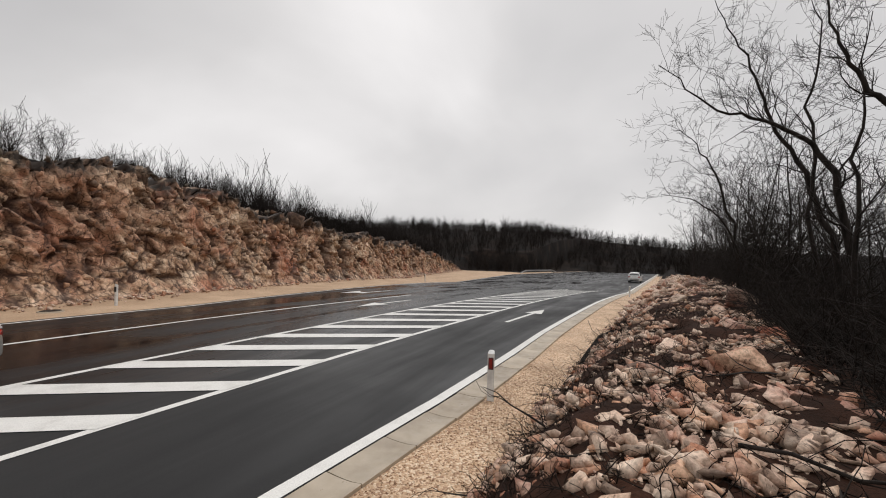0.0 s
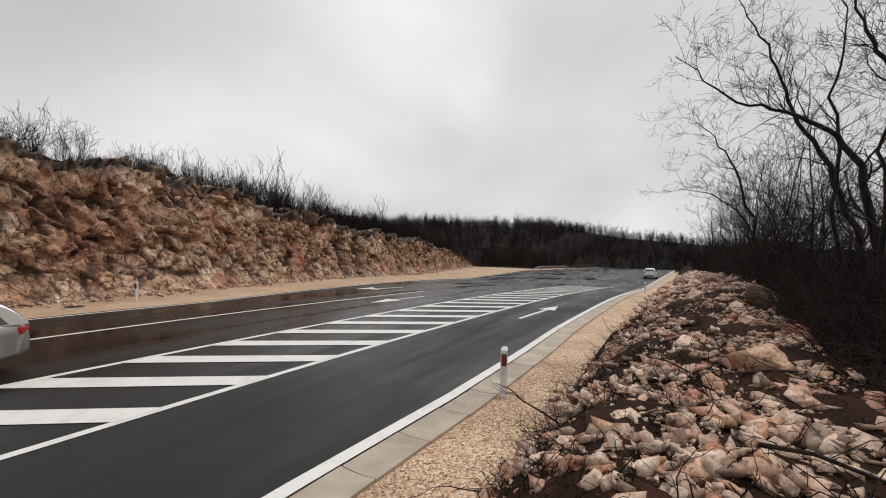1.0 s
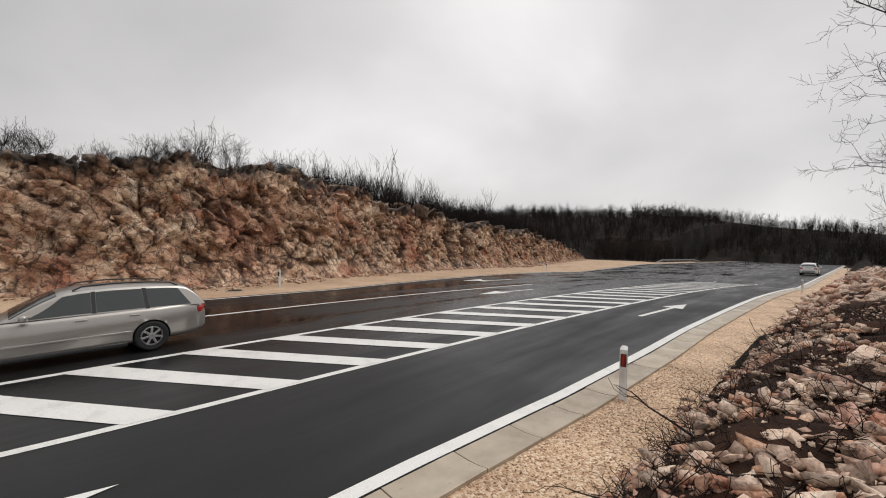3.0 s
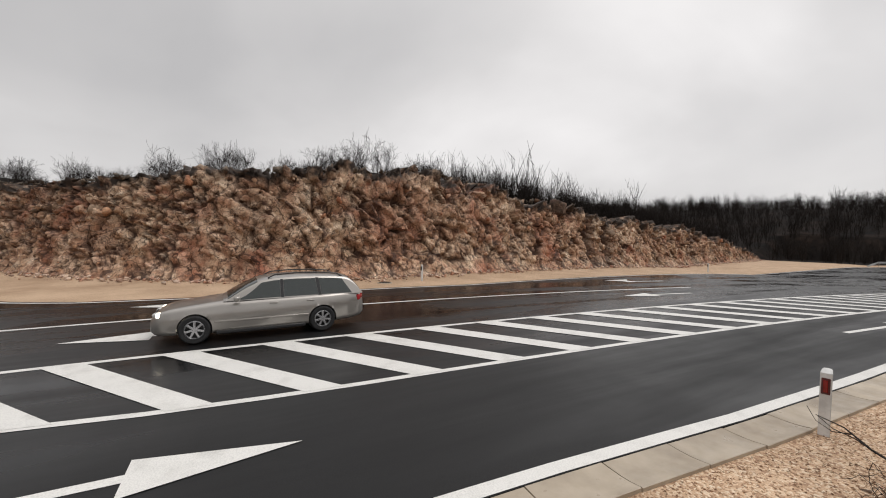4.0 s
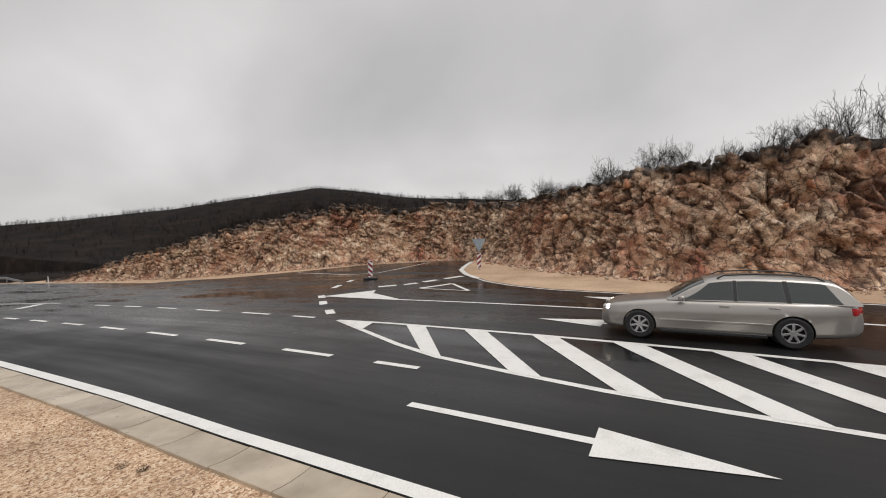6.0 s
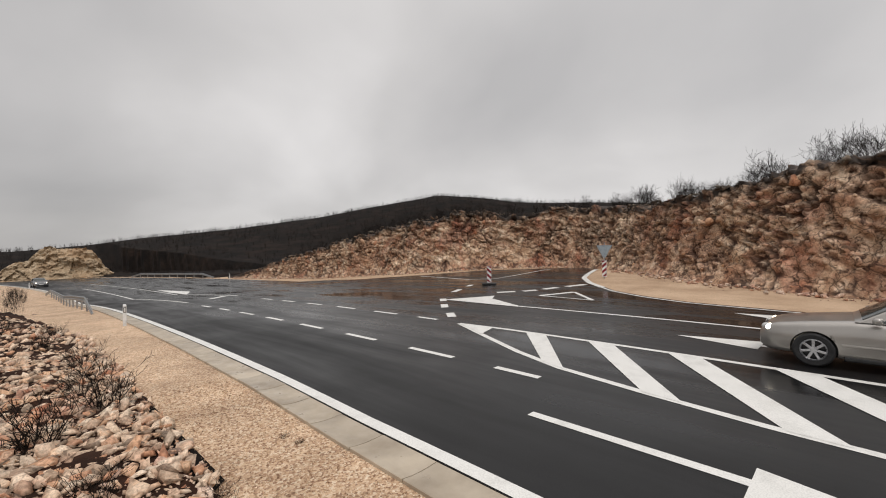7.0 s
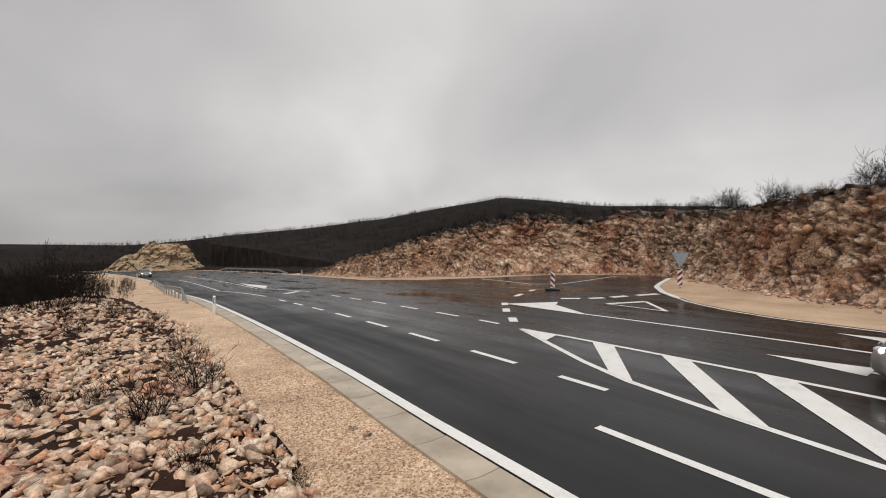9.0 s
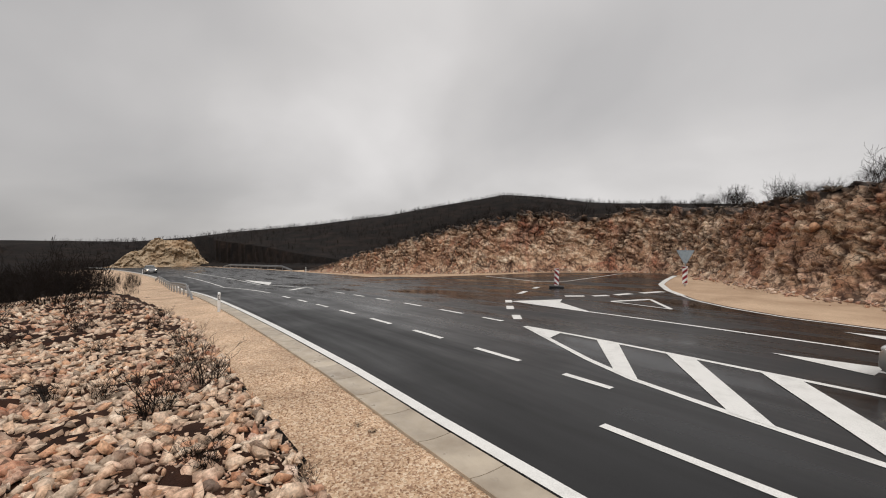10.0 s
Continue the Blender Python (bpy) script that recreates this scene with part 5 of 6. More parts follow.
# ---------------------------------------------------------------- roadside furniture
def post_kind(label, strip, strip_label):
    t = thing("delineator_post", label, "delineator post", "delineator posts")
    bm = bmesh.new()
    out = [(-0.06, -0.035), (0.06, -0.035), (0.045, 0.03), (0.015, 0.05), (-0.015, 0.05), (-0.045, 0.03)]
    lo = [bm.verts.new((x, y, -0.15)) for x, y in out]
    hi = [bm.verts.new((x, y, 0.83 - (0.05 if y < 0 else 0.0))) for x, y in out]
    bm.faces.new(lo[::-1]); bm.faces.new(hi)
    for k in range(6):
        bm.faces.new((lo[k], lo[(k + 1) % 6], hi[(k + 1) % 6], hi[k]))
    bmesh.ops.bevel(bm, geom=[e for e in bm.edges if abs(e.verts[0].co.z - e.verts[1].co.z) > 0.3], offset=0.008, segments=2, affect="EDGES")
    part("post_body", bm, WHITE, t)
    bm = bmesh.new()
    box(bm, (0.085, 0.106, 0.20), (0, 0.008, 0.62), 0.006)
    band = part("band", bm, BLACK if strip != "red" else plain("dark_red_band", (0.10, 0.012, 0.014), 0.35), t, "dark band with a reflector")
    bm = bmesh.new()
    box(bm, (0.045, 0.012, 0.15), (0, -0.046, 0.62), 0.004)
    part("reflector", bm, RED if strip == "red" else WHITE, band, strip_label)
    return t


def build_posts():
    a = post_kind("white delineator post with a dark red band in the gravel strip", "red", "red reflector")
    b = post_kind("white delineator post with a black band in the gravel strip", "white", "white reflector")
    z = lambda x, y: float(road_z(x, y)) - 0.03
    a.matrix_basis = pose(-2.25, 6.52, z(-2.25, 6.52), 0, 0.6, 8)
    b.matrix_basis = pose(-0.95, 34.7, z(-0.95, 34.7), 0, 0, 4)
    for src, x, y, turn in ((b, -18.1, 8.57, 185), (b, -3.03, -19.81, 180), (b, -21.3, 39.0, 185), (b, -22.6, -66.0, 180), (b, -1.9, -92.0, 180), (a, 3.0, 95, 0)):
        copy_thing(src, pose(x, y, z(x, y), 0, random.Random(int(y)).uniform(-1.5, 1.5), turn))


def guardrail(pts, label):
    """W-beam rail on posts with both ends turned down to the ground."""
    t = thing("guardrail", label, "guardrail")
    p = np.array(pts, float)
    n = len(p)
    z = np.array([float(road_z(x, y)) for x, y in p])
    h = np.full(n, 0.66); h[0] = h[-1] = 0.05
    prof = [(0.03, -0.155), (0.075, -0.12), (0.075, -0.05), (0.0, 0.0), (0.075, 0.05), (0.075, 0.12), (0.03, 0.155)]
    V, F = [], []
    tan = np.gradient(p, axis=0); tan /= np.linalg.norm(tan, axis=1)[:, None]
    k = len(prof)
    for i in range(n):
        nn = np.array([tan[i, 1], -tan[i, 0]])
        for side, off in ((0, 0.0), (1, -0.006)):
            for u, w in prof:
                q = p[i] - nn * (u + off)
                V.append((q[0], q[1], z[i] + h[i] + w))
    for i in range(n - 1):
        for j in range(k - 1):
            a = i * 2 * k + j
            F.append((a, a + 1, a + 2 * k + 1, a + 2 * k))
            a += k
            F.append((a + 1, a, a + 2 * k, a + 2 * k + 1))
    part("beam", mesh_from("beam", V, F, ZINC), None, t)
    bm = bmesh.new()
    box(bm, (0.09, 0.06, 1.15), (0, 0, 0.15), 0.008)
    me = bpy.data.meshes.new("rail_post"); bm.to_mesh(me); bm.free(); me.materials.append(ZINC)
    for i in range(1, n - 1):
        nn = np.array([tan[i, 1], -tan[i, 0]])
        q = p[i] + nn * 0.06
        part("rail_post", me, None, t, "", pose(q[0], q[1], z[i], 0, 0, math.degrees(math.atan2(tan[i, 1], tan[i, 0])) + 90))


build_posts()
guardrail([(float(edge_x(y)) + 0.85, y) for y in np.r_[-27.5, np.arange(-31, -62, -2.6), -65]], "galvanised steel guardrail with lowered ends along the gravel strip")
guardrail([(float(far_x(y)) - 1.0, y) for y in np.r_[92, np.arange(96, 122, 4), 126]], "galvanised guardrail far along the opposite verge")
guardrail([(float(far_x(y)) - 0.8, y) for y in np.r_[-74, np.arange(-79, -112, -4), -116]], "galvanised guardrail on the opposite verge in the dip")


def stripes_panel(parent, w, h, z0, flip, both):
    """Red and white slanting stripes on an upright panel."""
    bm = bmesh.new()
    box(bm, (0.04, w, h), (0, 0, z0 + h / 2), 0.012)
    panel = part("panel", bm, WHITE, parent, "white panel with slanting red stripes")
    red = plain("stripe_red", (0.24, 0.014, 0.026), 0.35)
    n = 3
    for side in ((1, -1) if both else (1,)):
        for k in range(n + 1):
            a = z0 + h * (k - 0.45) / n
            lo, hi = a, a + h / n * 0.5
            q = []
            for yy, zz in ((-w / 2, lo), (w / 2, lo + w * 0.9), (w / 2, hi + w * 0.9), (-w / 2, hi)):
                q.append((yy, min(max(zz, z0 + 0.015), z0 + h - 0.015)))
            if abs(q[0][1] - q[3][1]) + abs(q[1][1] - q[2][1]) < 0.02:
                continue
            bm = bmesh.new()
            vs = [bm.verts.new((side * 0.0235, yy * (1 if flip else -1) * 0.96, zz)) for yy, zz in q]
            bm.faces.new(vs if (side > 0) == flip else vs[::-1])
            part("stripe", bm, red, panel)
    return panel


def build_signs():
    z = lambda x, y: float(road_z(x, y))
    # marker board with a sign plate above it, seen from the back and side
    t = thing("road_sign", "grey sign back above a striped marker board on the sandy verge", "road sign", at=pose(-24.6, -10.15, z(-24.6, -10.15) - 0.03, 0, 0, 12))
    bm = bmesh.new()
    bmesh.ops.create_cone(bm, cap_ends=True, segments=12, radius1=0.03, radius2=0.03, depth=2.35, matrix=Matrix.Translation((-0.03, 0, 1.02)))
    part("pole", bm, ZINC, t)
    stripes_panel(t, 0.26, 1.0, 0.12, True, True)
    bm = bmesh.new()
    vs = [bm.verts.new((-0.0, y, zz)) for y, zz in ((-0.45, 2.02), (0.45, 2.02), (0.07, 1.28), (-0.07, 1.28))]
    f = bm.faces.new(vs)
    r = bmesh.ops.extrude_face_region(bm, geom=[f])
    bmesh.ops.translate(bm, verts=[e for e in r["geom"] if isinstance(e, bmesh.types.BMVert)], vec=(0.02, 0, 0))
    bmesh.ops.recalc_face_normals(bm, faces=bm.faces[:])
    part("sign_plate", bm, plain("sign_back_grey", (0.34, 0.40, 0.44), 0.45, 0.3), t, "blue-grey inverted triangle sign back")
    # free-standing marker on a rubber foot
    t = thing("traffic_marker", "red and white striped marker board on a black rubber foot", "traffic marker", at=pose(-19.85, -15.2, z(-19.85, -15.2), 0, 0, 35))
    bm = bmesh.new()
    box(bm, (0.42, 0.85, 0.11), (0, 0, 0.055), 0.03)
    part("foot", bm, BLACK, t, "black rubber foot")
    stripes_panel(t, 0.26, 1.0, 0.13, False, True)
    # drain cover
    t = thing("drain_cover", "dark round drain cover set in the sandy verge", "drain cover", at=pose(-17.95, 6.6, z(-17.95, 6.6) - 0.03))
    bm = bmesh.new()
    bmesh.ops.create_cone(bm, cap_ends=True, segments=32, radius1=0.36, radius2=0.34, depth=0.05, matrix=Matrix.Translation((0, 0, 0.01)))
    part("rim", bm, CONCRETE, t)
    bm = bmesh.new()
    bmesh.ops.create_cone(bm, cap_ends=True, segments=32, radius1=0.29, radius2=0.28, depth=0.03, matrix=Matrix.Translation((0, 0, 0.03)))
    part("lid", bm, plain("cast_iron", (0.03, 0.028, 0.026), 0.5, 0.6), t, "dark cast iron lid")


build_signs()


# ---------------------------------------------------------------- dead wood on the bank
def build_dead_wood():
    q = np.random.RandomState(6)
    spots = [(0.6, 3.4, 1.6, 0.02), (-0.9, 4.4, 1.1, 0.016), (-1.2, 3.3, 0.8, 0.012), (0.3, 5.2, 1.2, 0.012), (1.4, 5.6, 1.5, 0.018), (-0.7, 6.8, 0.9, 0.01), (0.9, 7.4, 1.1, 0.012), (-1.1, 8.4, 0.9, 0.01), (-0.3, 3.0, 0.7, 0.01),
             (1.8, 3.9, 1.3, 0.02), (0.2, 9.5, 1.2, 0.012), (-0.2, 11.5, 1.0, 0.012), (1.3, 8.4, 1.3, 0.014), (-1.3, 5.6, 0.7, 0.01), (0.9, 2.6, 1.0, 0.014), (0.98, -9.0, 0.7, 0.022), (0.4, -6.0, 0.8, 0.012), (1.1, -5.6, 0.7, 0.02)]
    for x, y, L, rad in spots:
        V, F = [], []
        a = q.uniform(0, 6.28)
        grow(V, F, q, (0, 0, 0), (math.cos(a), math.sin(a), 0.05), L * 0.75, rad, 1, (3,), 0.0, 0.36, 0.003)
        ob = part("dead_branch", mesh_np("dead_branch", V, F, BARK), None, None, "", pose(x, y, ground_at(x, y) + 0.13))
        tagged(ob, "dark dead branch lying on the rubble", "branch", "dead branches on the rubble")
    V, F = [], []
    for _ in range(1300):
        y = q.uniform(2.3, 12); x = float(bank_x(y)) + 0.45 + abs(q.normal(0, 1.5))
        a = q.uniform(0, 6.28)
        grow(V, F, q, (x, y, ground_at(x, y) + 0.08), (math.cos(a), math.sin(a), q.uniform(0, 0.5)), q.uniform(0.12, 0.45), 0.006, 1, (3,), 0.0, 0.55, 0.0022)
    tagged(part("litter_twigs", mesh_np("litter_twigs", V, F, TWIG)), "litter of thin dark twigs between the stones", "twigs", kind="stuff")


build_dead_wood()


# ---------------------------------------------------------------- cars
def car_paint(name, color, metal):
    m, nt, b = material(name)
    f = noise_node(nt, 160.0, 2.0)
    nt.links.new(ramp_node(nt, f, [(0.3, tuple(c * 0.9 for c in color)), (0.7, color)]), b.inputs["Base Color"])
    b.inputs["Metallic"].default_value, b.inputs["Roughness"].default_value = metal, 0.32
    b.inputs["Coat Weight"].default_value, b.inputs["Coat Roughness"].default_value = 0.8, 0.06
    return m


def make_glass():
    m, nt, b = material("tinted_glass")
    b.inputs["Base Color"].default_value = (0.045, 0.055, 0.053, 1)
    b.inputs["Roughness"].default_value, b.inputs["IOR"].default_value = 0.03, 1.5
    b.inputs["Transmission Weight"].default_value = 0.25
    b.inputs["Specular IOR Level"].default_value = 0.8
    return m


def make_lamp(name, color, power):
    m, nt, b = material(name)
    b.inputs["Base Color"].default_value = (*color, 1)
    b.inputs["Roughness"].default_value = 0.12
    b.inputs["Emission Color"].default_value = (*color, 1)
    b.inputs["Emission Strength"].default_value = power
    return m


GLASS = make_glass()
CLEAR = plain("clear_lamp_lens", (0.62, 0.62, 0.60), 0.08, 0.4, 0.05)
BEAM = make_lamp("lit_headlamp", (1.0, 0.90, 0.68), 7.0)
TAIL = plain("red_lamp_lens", (0.42, 0.012, 0.015), 0.12, 0.0, 0.05)
TYRE = plain("tyre_rubber", (0.016, 0.016, 0.017), 0.7)
RIM = plain("alloy_rim", (0.55, 0.55, 0.56), 0.3, 0.9, 0.05)
TRIM = plain("dark_trim", (0.02, 0.02, 0.021), 0.35)
CHROME = plain("chrome", (0.7, 0.7, 0.71), 0.12, 1.0, 0.03)

CX = (-2.56, -2.52, -2.40, -2.1, -1.5, -0.5, 0.5, 0.85, 1.2, 1.6, 1.95, 2.15, 2.25, 2.29)
CTOP = (0.70, 0.90, 0.985, 0.985, 0.965, 0.945, 0.93, 0.935, 0.895, 0.845, 0.785, 0.72, 0.64, 0.52)
CWID = (0.62, 0.70, 0.80, 0.865, 0.905, 0.91, 0.91, 0.905, 0.90, 0.88, 0.82, 0.72, 0.60, 0.50)
CBOT = (0.40, 0.33, 0.28, 0.24, 0.20, 0.19, 0.19, 0.19, 0.19, 0.20, 0.20, 0.21, 0.24, 0.32)
RX = (-2.50, -2.36, -2.15, -1.85, -1.4, -0.8, -0.3, 0.0, 0.35, 0.85)
RZ = (0.97, 1.20, 1.385, 1.43, 1.455, 1.465, 1.445, 1.40, 1.24, 0.94)


def smooth_interp(x, xs, ys):
    x = np.asarray(x, float)
    return sum(np.interp(x + d, xs, ys) for d in (-0.05, 0, 0.05)) / 3


def car_body(axles, wr=0.355):
    """Lower shell from bumper to bumper with open wheel arches."""
    xs = np.unique(np.r_[np.linspace(-2.56, 2.29, 125), -2.545, 2.275])
    T, W, B = (smooth_interp(xs, CX, c) for c in (CTOP, CWID, CBOT))
    prof = np.array([(0.0, 0.0), (0.80, 0.0), (0.93, 0.02), (0.975, 0.10), (0.985, 0.25), (1.0, 0.45), (1.0, 0.60), (0.985, 0.74), (0.965, 0.84), (0.93, 0.93), (0.86, 0.985), (0.72, 1.0), (0.35, 1.02), (0.0, 1.03)])
    d = np.r_[0, np.cumsum(np.hypot(*(np.diff(prof, axis=0) * (0.9, 0.75)).T))]
    u = np.linspace(0, d[-1], 46)
    py, pz = np.interp(u, d, prof[:, 0]), np.interp(u, d, prof[:, 1])
    Y, Z = W[:, None] * py[None, :], B[:, None] + (T - B)[:, None] * pz[None, :]
    X = np.repeat(xs[:, None], len(u), 1)
    half = np.stack([X, Y, Z], -1)
    loop = np.concatenate([half, (half * (1, -1, 1))[:, ::-1][:, 1:-1]], 1)
    n, m = loop.shape[:2]
    V = loop.reshape(-1, 3).copy()
    i = np.arange(n - 1)[:, None] * m + np.arange(m)[None, :]
    j = np.arange(n - 1)[:, None] * m + (np.arange(m) + 1)[None, :] % m
    F = np.stack([i, j, j + m, i + m], -1).reshape(-1, 4)
    c = V[F].mean(1)
    keep = np.ones(len(F), bool)
    for ax in axles:
        keep &= ~((np.hypot(c[:, 0] - ax, c[:, 2] - 0.33) < wr) & (np.abs(c[:, 1]) > 0.45))
        r = np.hypot(V[:, 0] - ax, V[:, 2] - 0.33)
        near = (np.abs(r - wr) < 0.035) & (np.abs(V[:, 1]) > 0.45) & (V[:, 2] > 0.2)
        k = np.where(near, wr / np.maximum(r, 1e-6), 1)
        V[:, 0] = ax + (V[:, 0] - ax) * k; V[:, 2] = 0.33 + (V[:, 2] - 0.33) * k
    me = mesh_np("body", V, F[keep], None, True)
    bm = bmesh.new(); bm.from_mesh(me)
    for x0 in (xs[0], xs[-1]):
        vs = sorted([v for v in bm.verts if abs(v.co.x - x0) < 1e-5], key=lambda v: math.atan2(v.co.z - 0.5, v.co.y))
        bm.faces.new(vs)
    bmesh.ops.delete(bm, geom=[v for v in bm.verts if not v.link_faces], context="VERTS")
    bmesh.ops.recalc_face_normals(bm, faces=bm.faces[:])
    return bm


def cabin_point(x, s):
    """A point on the side of the cabin: s 0 at the belt, 1 at the roof edge."""
    zr = float(smooth_interp(x, RX, RZ)); zb = 0.92
    k = min(1.0, max(0.0, s))
    top = max(zb, zr - 0.05)
    return np.array([x, 0.815 - 0.205 * (k * (top - zb) / 0.5), zb + (top - zb) * k])


def car_cabin():
    xs = np.linspace(-2.50, 0.85, 80)
    rows = []
    for x in xs:
        zr = float(smooth_interp(x, RX, RZ))
        side = [cabin_point(x, s) for s in np.linspace(0, 1, 8)]
        e = side[-1]
        w = e[1]
        top = [np.array([x, w * f, zr - 0.05 + 0.062 * (1 - f ** 3)]) for f in (0.96, 0.9, 0.8, 0.6, 0.3, 0.0)]
        h = side + top
        rows.append(h + [p * (1, -1, 1) for p in h[::-1][1:]])
    V = np.array(rows)
    return mesh_np("roof", V.reshape(-1, 3), grid_faces(V.shape[0], V.shape[1]), None, True)


def side_glass(xa0, xa1, xb0, xb1, sign, lo=0.06, hi=0.90):
    """A side window between its front and rear edges; each edge leans from belt (0) to roof (1)."""
    V = []
    for i in range(9):
        t = i / 8
        for k in range(6):
            s = lo + (hi - lo) * k / 5
            x = (xa0 + (xa1 - xa0) * k / 5) * (1 - t) + (xb0 + (xb1 - xb0) * k / 5) * t
            p = cabin_point(x, s)
            V.append((p[0], sign * (p[1] + 0.007), p[2] + 0.003))
    me = mesh_np("window", V, grid_faces(9, 6, sign < 0), GLASS, True)
    return me


def cross_glass(x0, x1, inset, front):
    """Windscreen or rear window laid on the sloping cabin."""
    V = []
    for i in range(7):
        x = x0 + (x1 - x0) * i / 6
        zr = float(smooth_interp(x, RX, RZ))
        w = cabin_point(x, 1.0)[1] - inset
        for k in range(9):
            f = -1 + k / 4
            V.append((x + (0.012 if front else -0.012), w * f, zr + 0.012 - 0.05 * abs(f) ** 3 + 0.004))
    return mesh_np("window", V, grid_faces(7, 9, not front), GLASS, True)


def wheel_parts(parent, x, side):
    w = thing("wheel", "", "")
    w.parent = parent
    w.matrix_basis = pose(x, side * 0.80, 0.325, 0, 0, 0 if side > 0 else 180)
    bm = bmesh.new()
    prof = [(0.20, -0.10), (0.29, -0.11), (0.315, -0.095), (0.325, -0.06), (0.325, 0.06), (0.315, 0.095), (0.29, 0.11), (0.215, 0.10), (0.205, 0.06)]
    n = 36
    ring = [[bm.verts.new((r * math.cos(6.2832 * a / n), y, r * math.sin(6.2832 * a / n))) for r, y in prof] for a in range(n)]
    for a in range(n):
        for k in range(len(prof) - 1):
            bm.faces.new((ring[a][k], ring[a][k + 1], ring[(a + 1) % n][k + 1], ring[(a + 1) % n][k]))
    bmesh.ops.recalc_face_normals(bm, faces=bm.faces[:])
    part("tyre", bm, TYRE, w)
    bm = bmesh.new()
    bmesh.ops.create_cone(bm, cap_ends=True, segments=32, radius1=0.205, radius2=0.205, depth=0.02, matrix=Matrix.Translation((0, -0.02, 0)) @ Matrix.Rotation(radians(90), 4, "X"))
    part("brake_disc", bm, TRIM, w)
    bm = bmesh.new()
    r0 = [[bm.verts.new((r * math.cos(6.2832 * a / n), y, r * math.sin(6.2832 * a / n))) for r, y in ((0.213, 0.085), (0.195, 0.095), (0.18, 0.07))] for a in range(n)]
    for a in range(n):
        for k in range(2):
            bm.faces.new((r0[a][k], r0[a][k + 1], r0[(a + 1) % n][k + 1], r0[(a + 1) % n][k]))
    for a in range(7):
        box(bm, (0.05, 0.035, 0.15), (0, 0, 0), 0.008, Matrix.Rotation(6.2832 * a / 7, 4, "Y") @ Matrix.Translation((0, 0.07, 0.115)))
    bmesh.ops.create_cone(bm, cap_ends=True, segments=20, radius1=0.055, radius2=0.045, depth=0.06, matrix=Matrix.Translation((0, 0.065, 0)) @ Matrix.Rotation(radians(-90), 4, "X"))
    bmesh.ops.recalc_face_normals(bm, faces=bm.faces[:])
    part("rim", bm, RIM, w, "silver alloy rim")


def lens(name, size, at, rot, mat, parent, label, bevel=0.02):
    bm = bmesh.new()
    box(bm, size, (0, 0, 0), bevel)
    for f in bm.faces:
        f.smooth = True
    return part(name, bm, mat, parent, label, Matrix.Translation(at) @ rot)


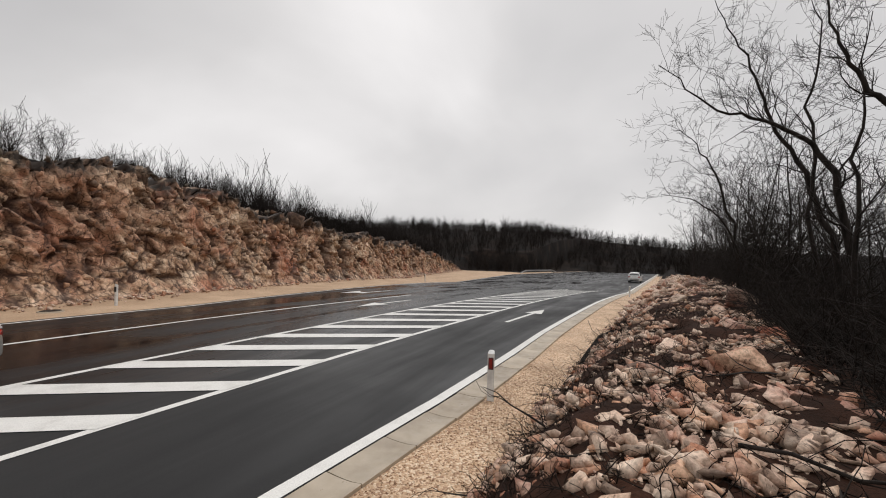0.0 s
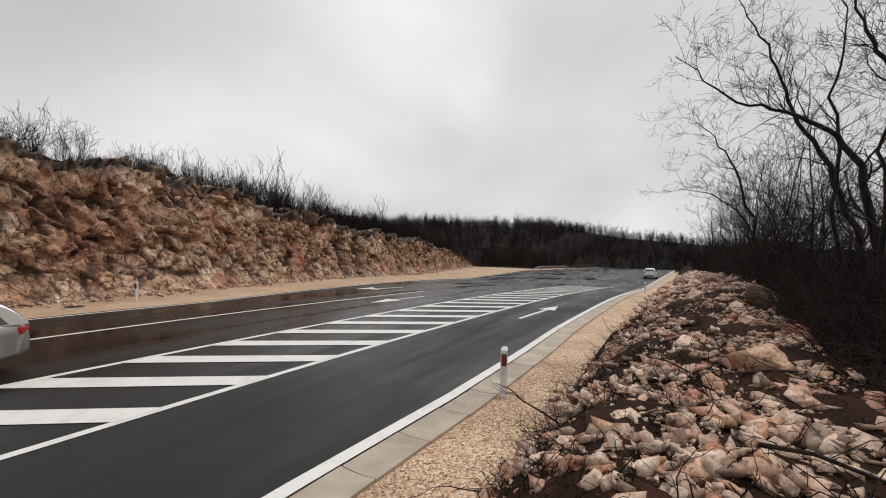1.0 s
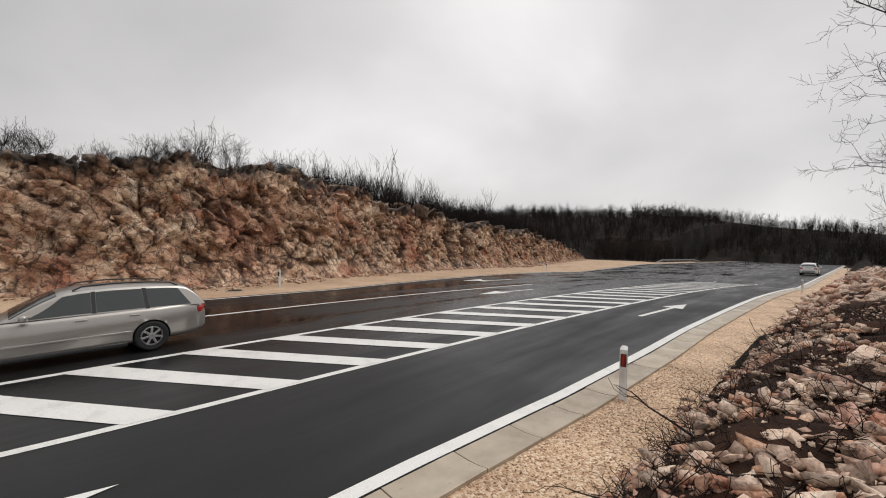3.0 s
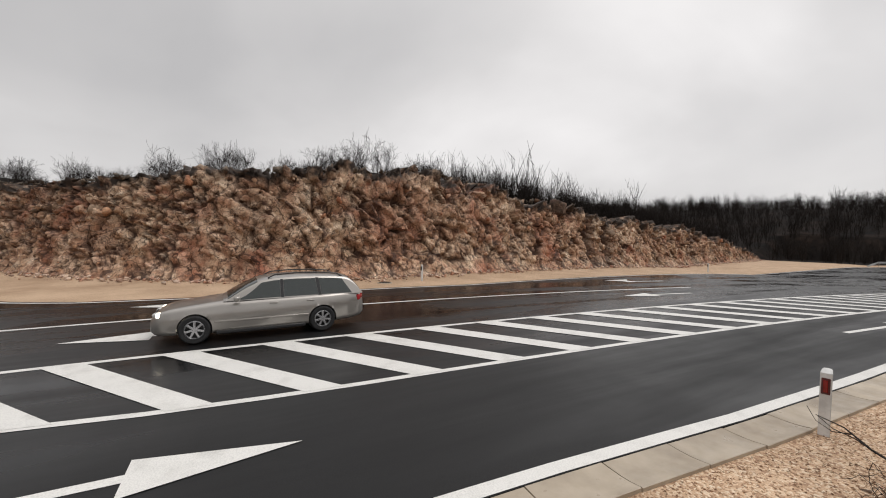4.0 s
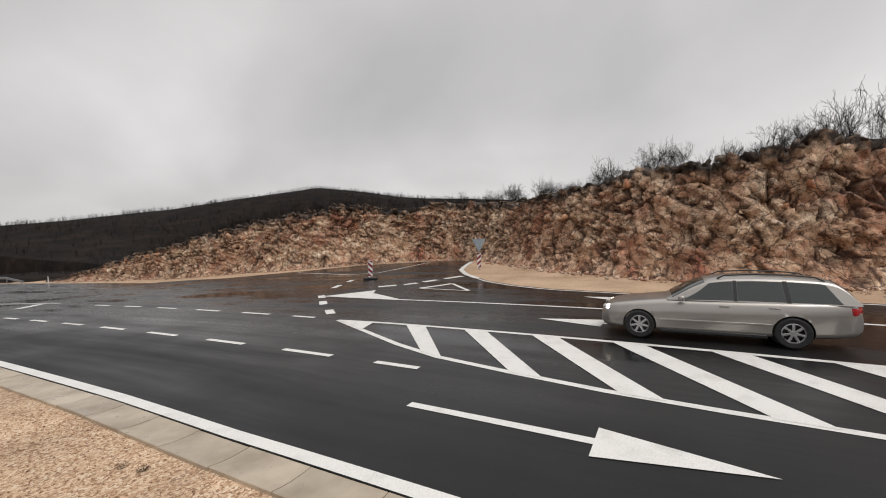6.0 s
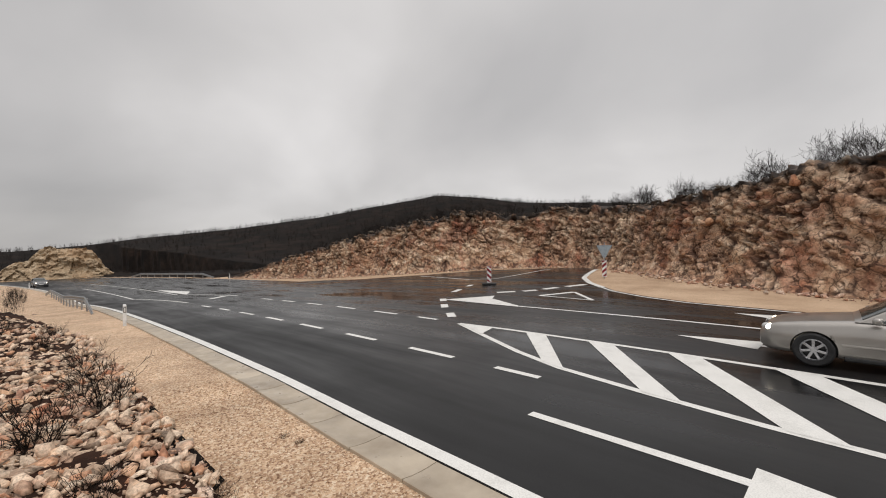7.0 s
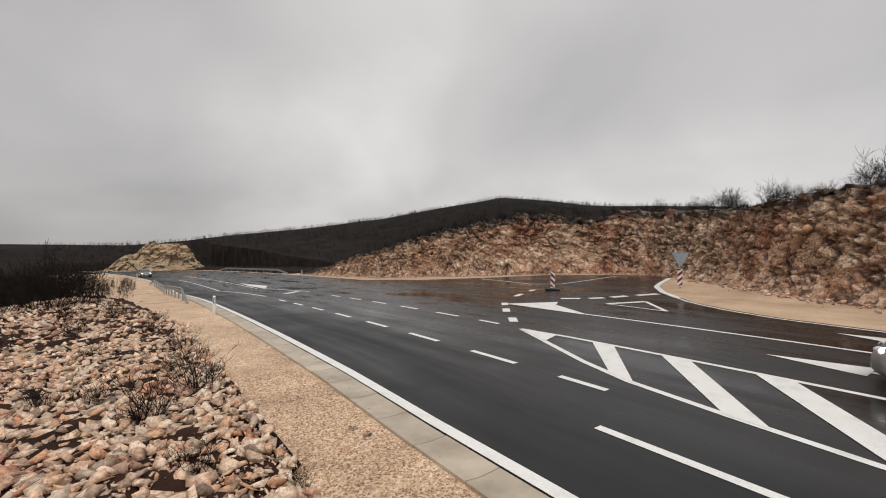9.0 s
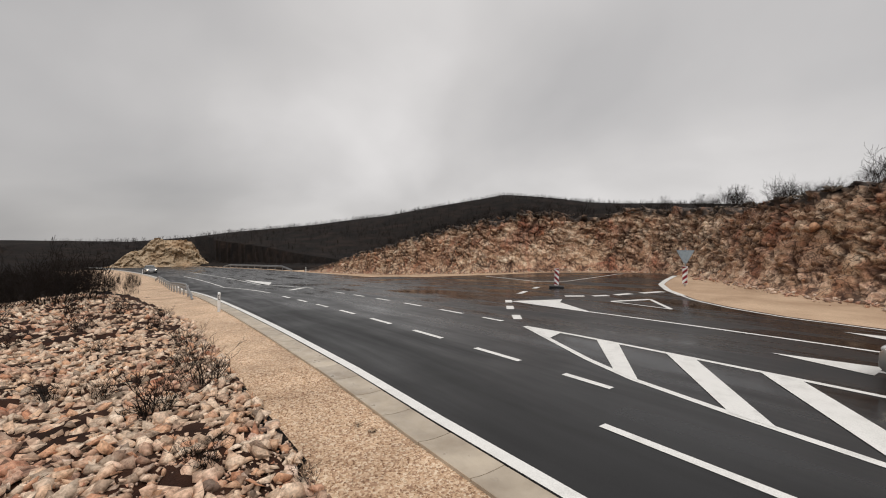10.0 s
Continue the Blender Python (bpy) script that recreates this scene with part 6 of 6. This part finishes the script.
def build_car(label, paint, at, lit, scale=(1, 1, 1)):
    car = thing("car", label, "car", at=at)
    car.scale = scale
    ax = (1.43, -1.424)
    bm = car_body(ax)
    for f in bm.faces:
        f.smooth = True
    body = part("body", bm, paint, car)
    roof = car_cabin()
    roof.materials.append(paint)
    part("roof", roof, None, car)
    for s in (1, -1):
        for a in ((0.60, 0.02, -0.42, -0.42), (-0.50, -0.50, -1.33, -1.28), (-1.42, -1.37, -2.22, -1.98)):
            part("window", side_glass(*a, s), None, car, "dark tinted side window")
        # pillar trim between the doors
        part("pillar", side_glass(-0.425, -0.425, -0.495, -0.495, s, 0.03, 0.93), None, car, "black door pillar").data.materials[0] = TRIM
        part("pillar", side_glass(-1.335, -1.285, -1.415, -1.365, s, 0.03, 0.93), None, car, "black door pillar").data.materials[0] = TRIM
        # roof rail
        V, F = [], []
        pts = [np.array([x, s * 0.555, float(smooth_interp(x, RX, RZ)) + dz]) for x, dz in ((-0.15, -0.02), (-0.3, 0.035), (-0.8, 0.045), (-1.4, 0.045), (-1.85, 0.03), (-2.0, -0.03))]
        tube(V, F, pts, [0.018] * 6, 6)
        part("roof_rail", mesh_np("roof_rail", V, F, TRIM, True), None, car, "dark roof rail")
        # mirror, handles, rub strip
        lens("mirror", (0.13, 0.20, 0.13), (0.56, s * 0.97, 0.985), Matrix.Rotation(radians(-12 * s), 4, "Z"), paint, car, "", 0.045)
        for x in (-0.25, -1.12):
            lens("door_handle", (0.19, 0.025, 0.032), (x, s * 0.905, 0.83), Matrix.Identity(4), paint, car, "", 0.01)
        lens("rub_strip", (2.1, 0.015, 0.045), (-0.02, s * 0.912, 0.475), Matrix.Identity(4), paint, car, "thin side rub strip", 0.006)
        lens("sill", (2.0, 0.05, 0.09), (0.0, s * 0.862, 0.215), Matrix.Identity(4), TRIM, car, "dark sill", 0.02)
        # lamps
        m = BEAM if lit else CLEAR
        rz = Matrix.Rotation(radians(32 * s), 4, "Z")
        for k, (x, y, r) in enumerate(((2.12, 0.60, 0.125), (2.21, 0.38, 0.095))):
            bm = bmesh.new()
            bmesh.ops.create_uvsphere(bm, u_segments=20, v_segments=12, radius=1.0)
            for f in bm.faces:
                f.smooth = True
            part("headlight", bm, m if k == 0 else CLEAR, car, "oval headlight", Matrix.Translation((x - 0.03, s * y, 0.635)) @ Matrix.Rotation(radians(24 * s), 4, "Z") @ Matrix.Diagonal((0.10, r, r * 0.80, 1)))
        lens("fog_light", (0.05, 0.13, 0.06), (2.185, s * 0.56, 0.34), Matrix.Rotation(radians(24 * s), 4, "Z"), m, car, "round fog light", 0.02)
        lens("tail_light", (0.10, 0.34, 0.15), (-2.455, s * 0.665, 0.80), Matrix.Rotation(radians(-33 * s), 4, "Z"), TAIL, car, "red tail light", 0.03)
        for a in ax:
            bm = bmesh.new()
            bmesh.ops.create_cone(bm, cap_ends=True, segments=28, radius1=0.365, radius2=0.365, depth=0.02, matrix=Matrix.Translation((a, s * 0.60, 0.35)) @ Matrix.Rotation(radians(90), 4, "X"))
            part("wheel_well", bm, TRIM, car, "black wheel well")
    part("window", cross_glass(0.74, 0.08, 0.05, True), None, car, "dark tinted windscreen")
    part("window", cross_glass(-2.19, -2.455, 0.07, False), None, car, "tinted rear window")
    # grille, bumper trims, plates without lettering
    lens("grille", (0.05, 0.56, 0.20), (2.235, 0, 0.60), Matrix.Rotation(radians(-14), 4, "Y"), TRIM, car, "dark grille with a bright rim", 0.03)
    for k in range(4):
        lens("grille_bar", (0.02, 0.52, 0.014), (2.268 - 0.012 * k, 0, 0.545 + 0.042 * k), Matrix.Identity(4), CHROME, car, "bright grille bar", 0.004)
    lens("air_intake", (0.06, 0.95, 0.10), (2.215, 0, 0.32), Matrix.Identity(4), TRIM, car, "dark lower air intake", 0.03)
    lens("number_plate", (0.012, 0.50, 0.11), (2.30, 0, 0.44), Matrix.Identity(4), WHITE, car, "blank white number plate", 0.004)
    lens("number_plate", (0.012, 0.50, 0.11), (-2.535, 0, 0.86), Matrix.Rotation(radians(12), 4, "Y"), WHITE, car, "blank white number plate", 0.004)
    lens("bumper_trim", (0.05, 1.25, 0.05), (-2.55, 0, 0.50), Matrix.Identity(4), TRIM, car, "dark bumper strip", 0.015)
    lens("bumper_valance", (0.12, 1.2, 0.09), (-2.47, 0, 0.335), Matrix.Identity(4), TRIM, car, "dark lower valance", 0.03)
    lens("underbody", (4.2, 1.15, 0.06), (-0.1, 0, 0.24), Matrix.Identity(4), TRIM, car, "black underbody", 0.02)
    for x in ax:
        for s in (1, -1):
            wheel_parts(car, x, s)
    return car


SILVER = car_paint("silver_paint", (0.40, 0.375, 0.345), 0.75)
WHITEP = car_paint("white_paint", (0.80, 0.80, 0.78), 0.0)
GREYP = car_paint("grey_paint", (0.20, 0.20, 0.205), 0.6)


def on_road(x, y, heading):
    """heading: degrees left of +y."""
    dz = float(road_z(x, y + 1) - road_z(x, y - 1)) / 2
    back = math.cos(radians(heading))
    return pose(x, y, float(road_z(x, y)) - 0.006, 0, -math.degrees(math.atan(dz)) * back, heading + 90)


build_car("silver-grey estate car with lit headlamps driving on wet asphalt", SILVER, on_road(-10.95, 0.8, 180), True, (0.93, 0.93, 0.93))
build_car("white sport utility car seen from behind on the wet road", WHITEP, on_road(float(edge_x(76)) - 1.6, 76, -3), False, (1.04, 1.08, 1.17))
build_car("dark car with bright headlamps coming up the falling road", GREYP, on_road(float(edge_x(-96)) - 1.7, -96, 4), True, (0.96, 1.0, 1.02))
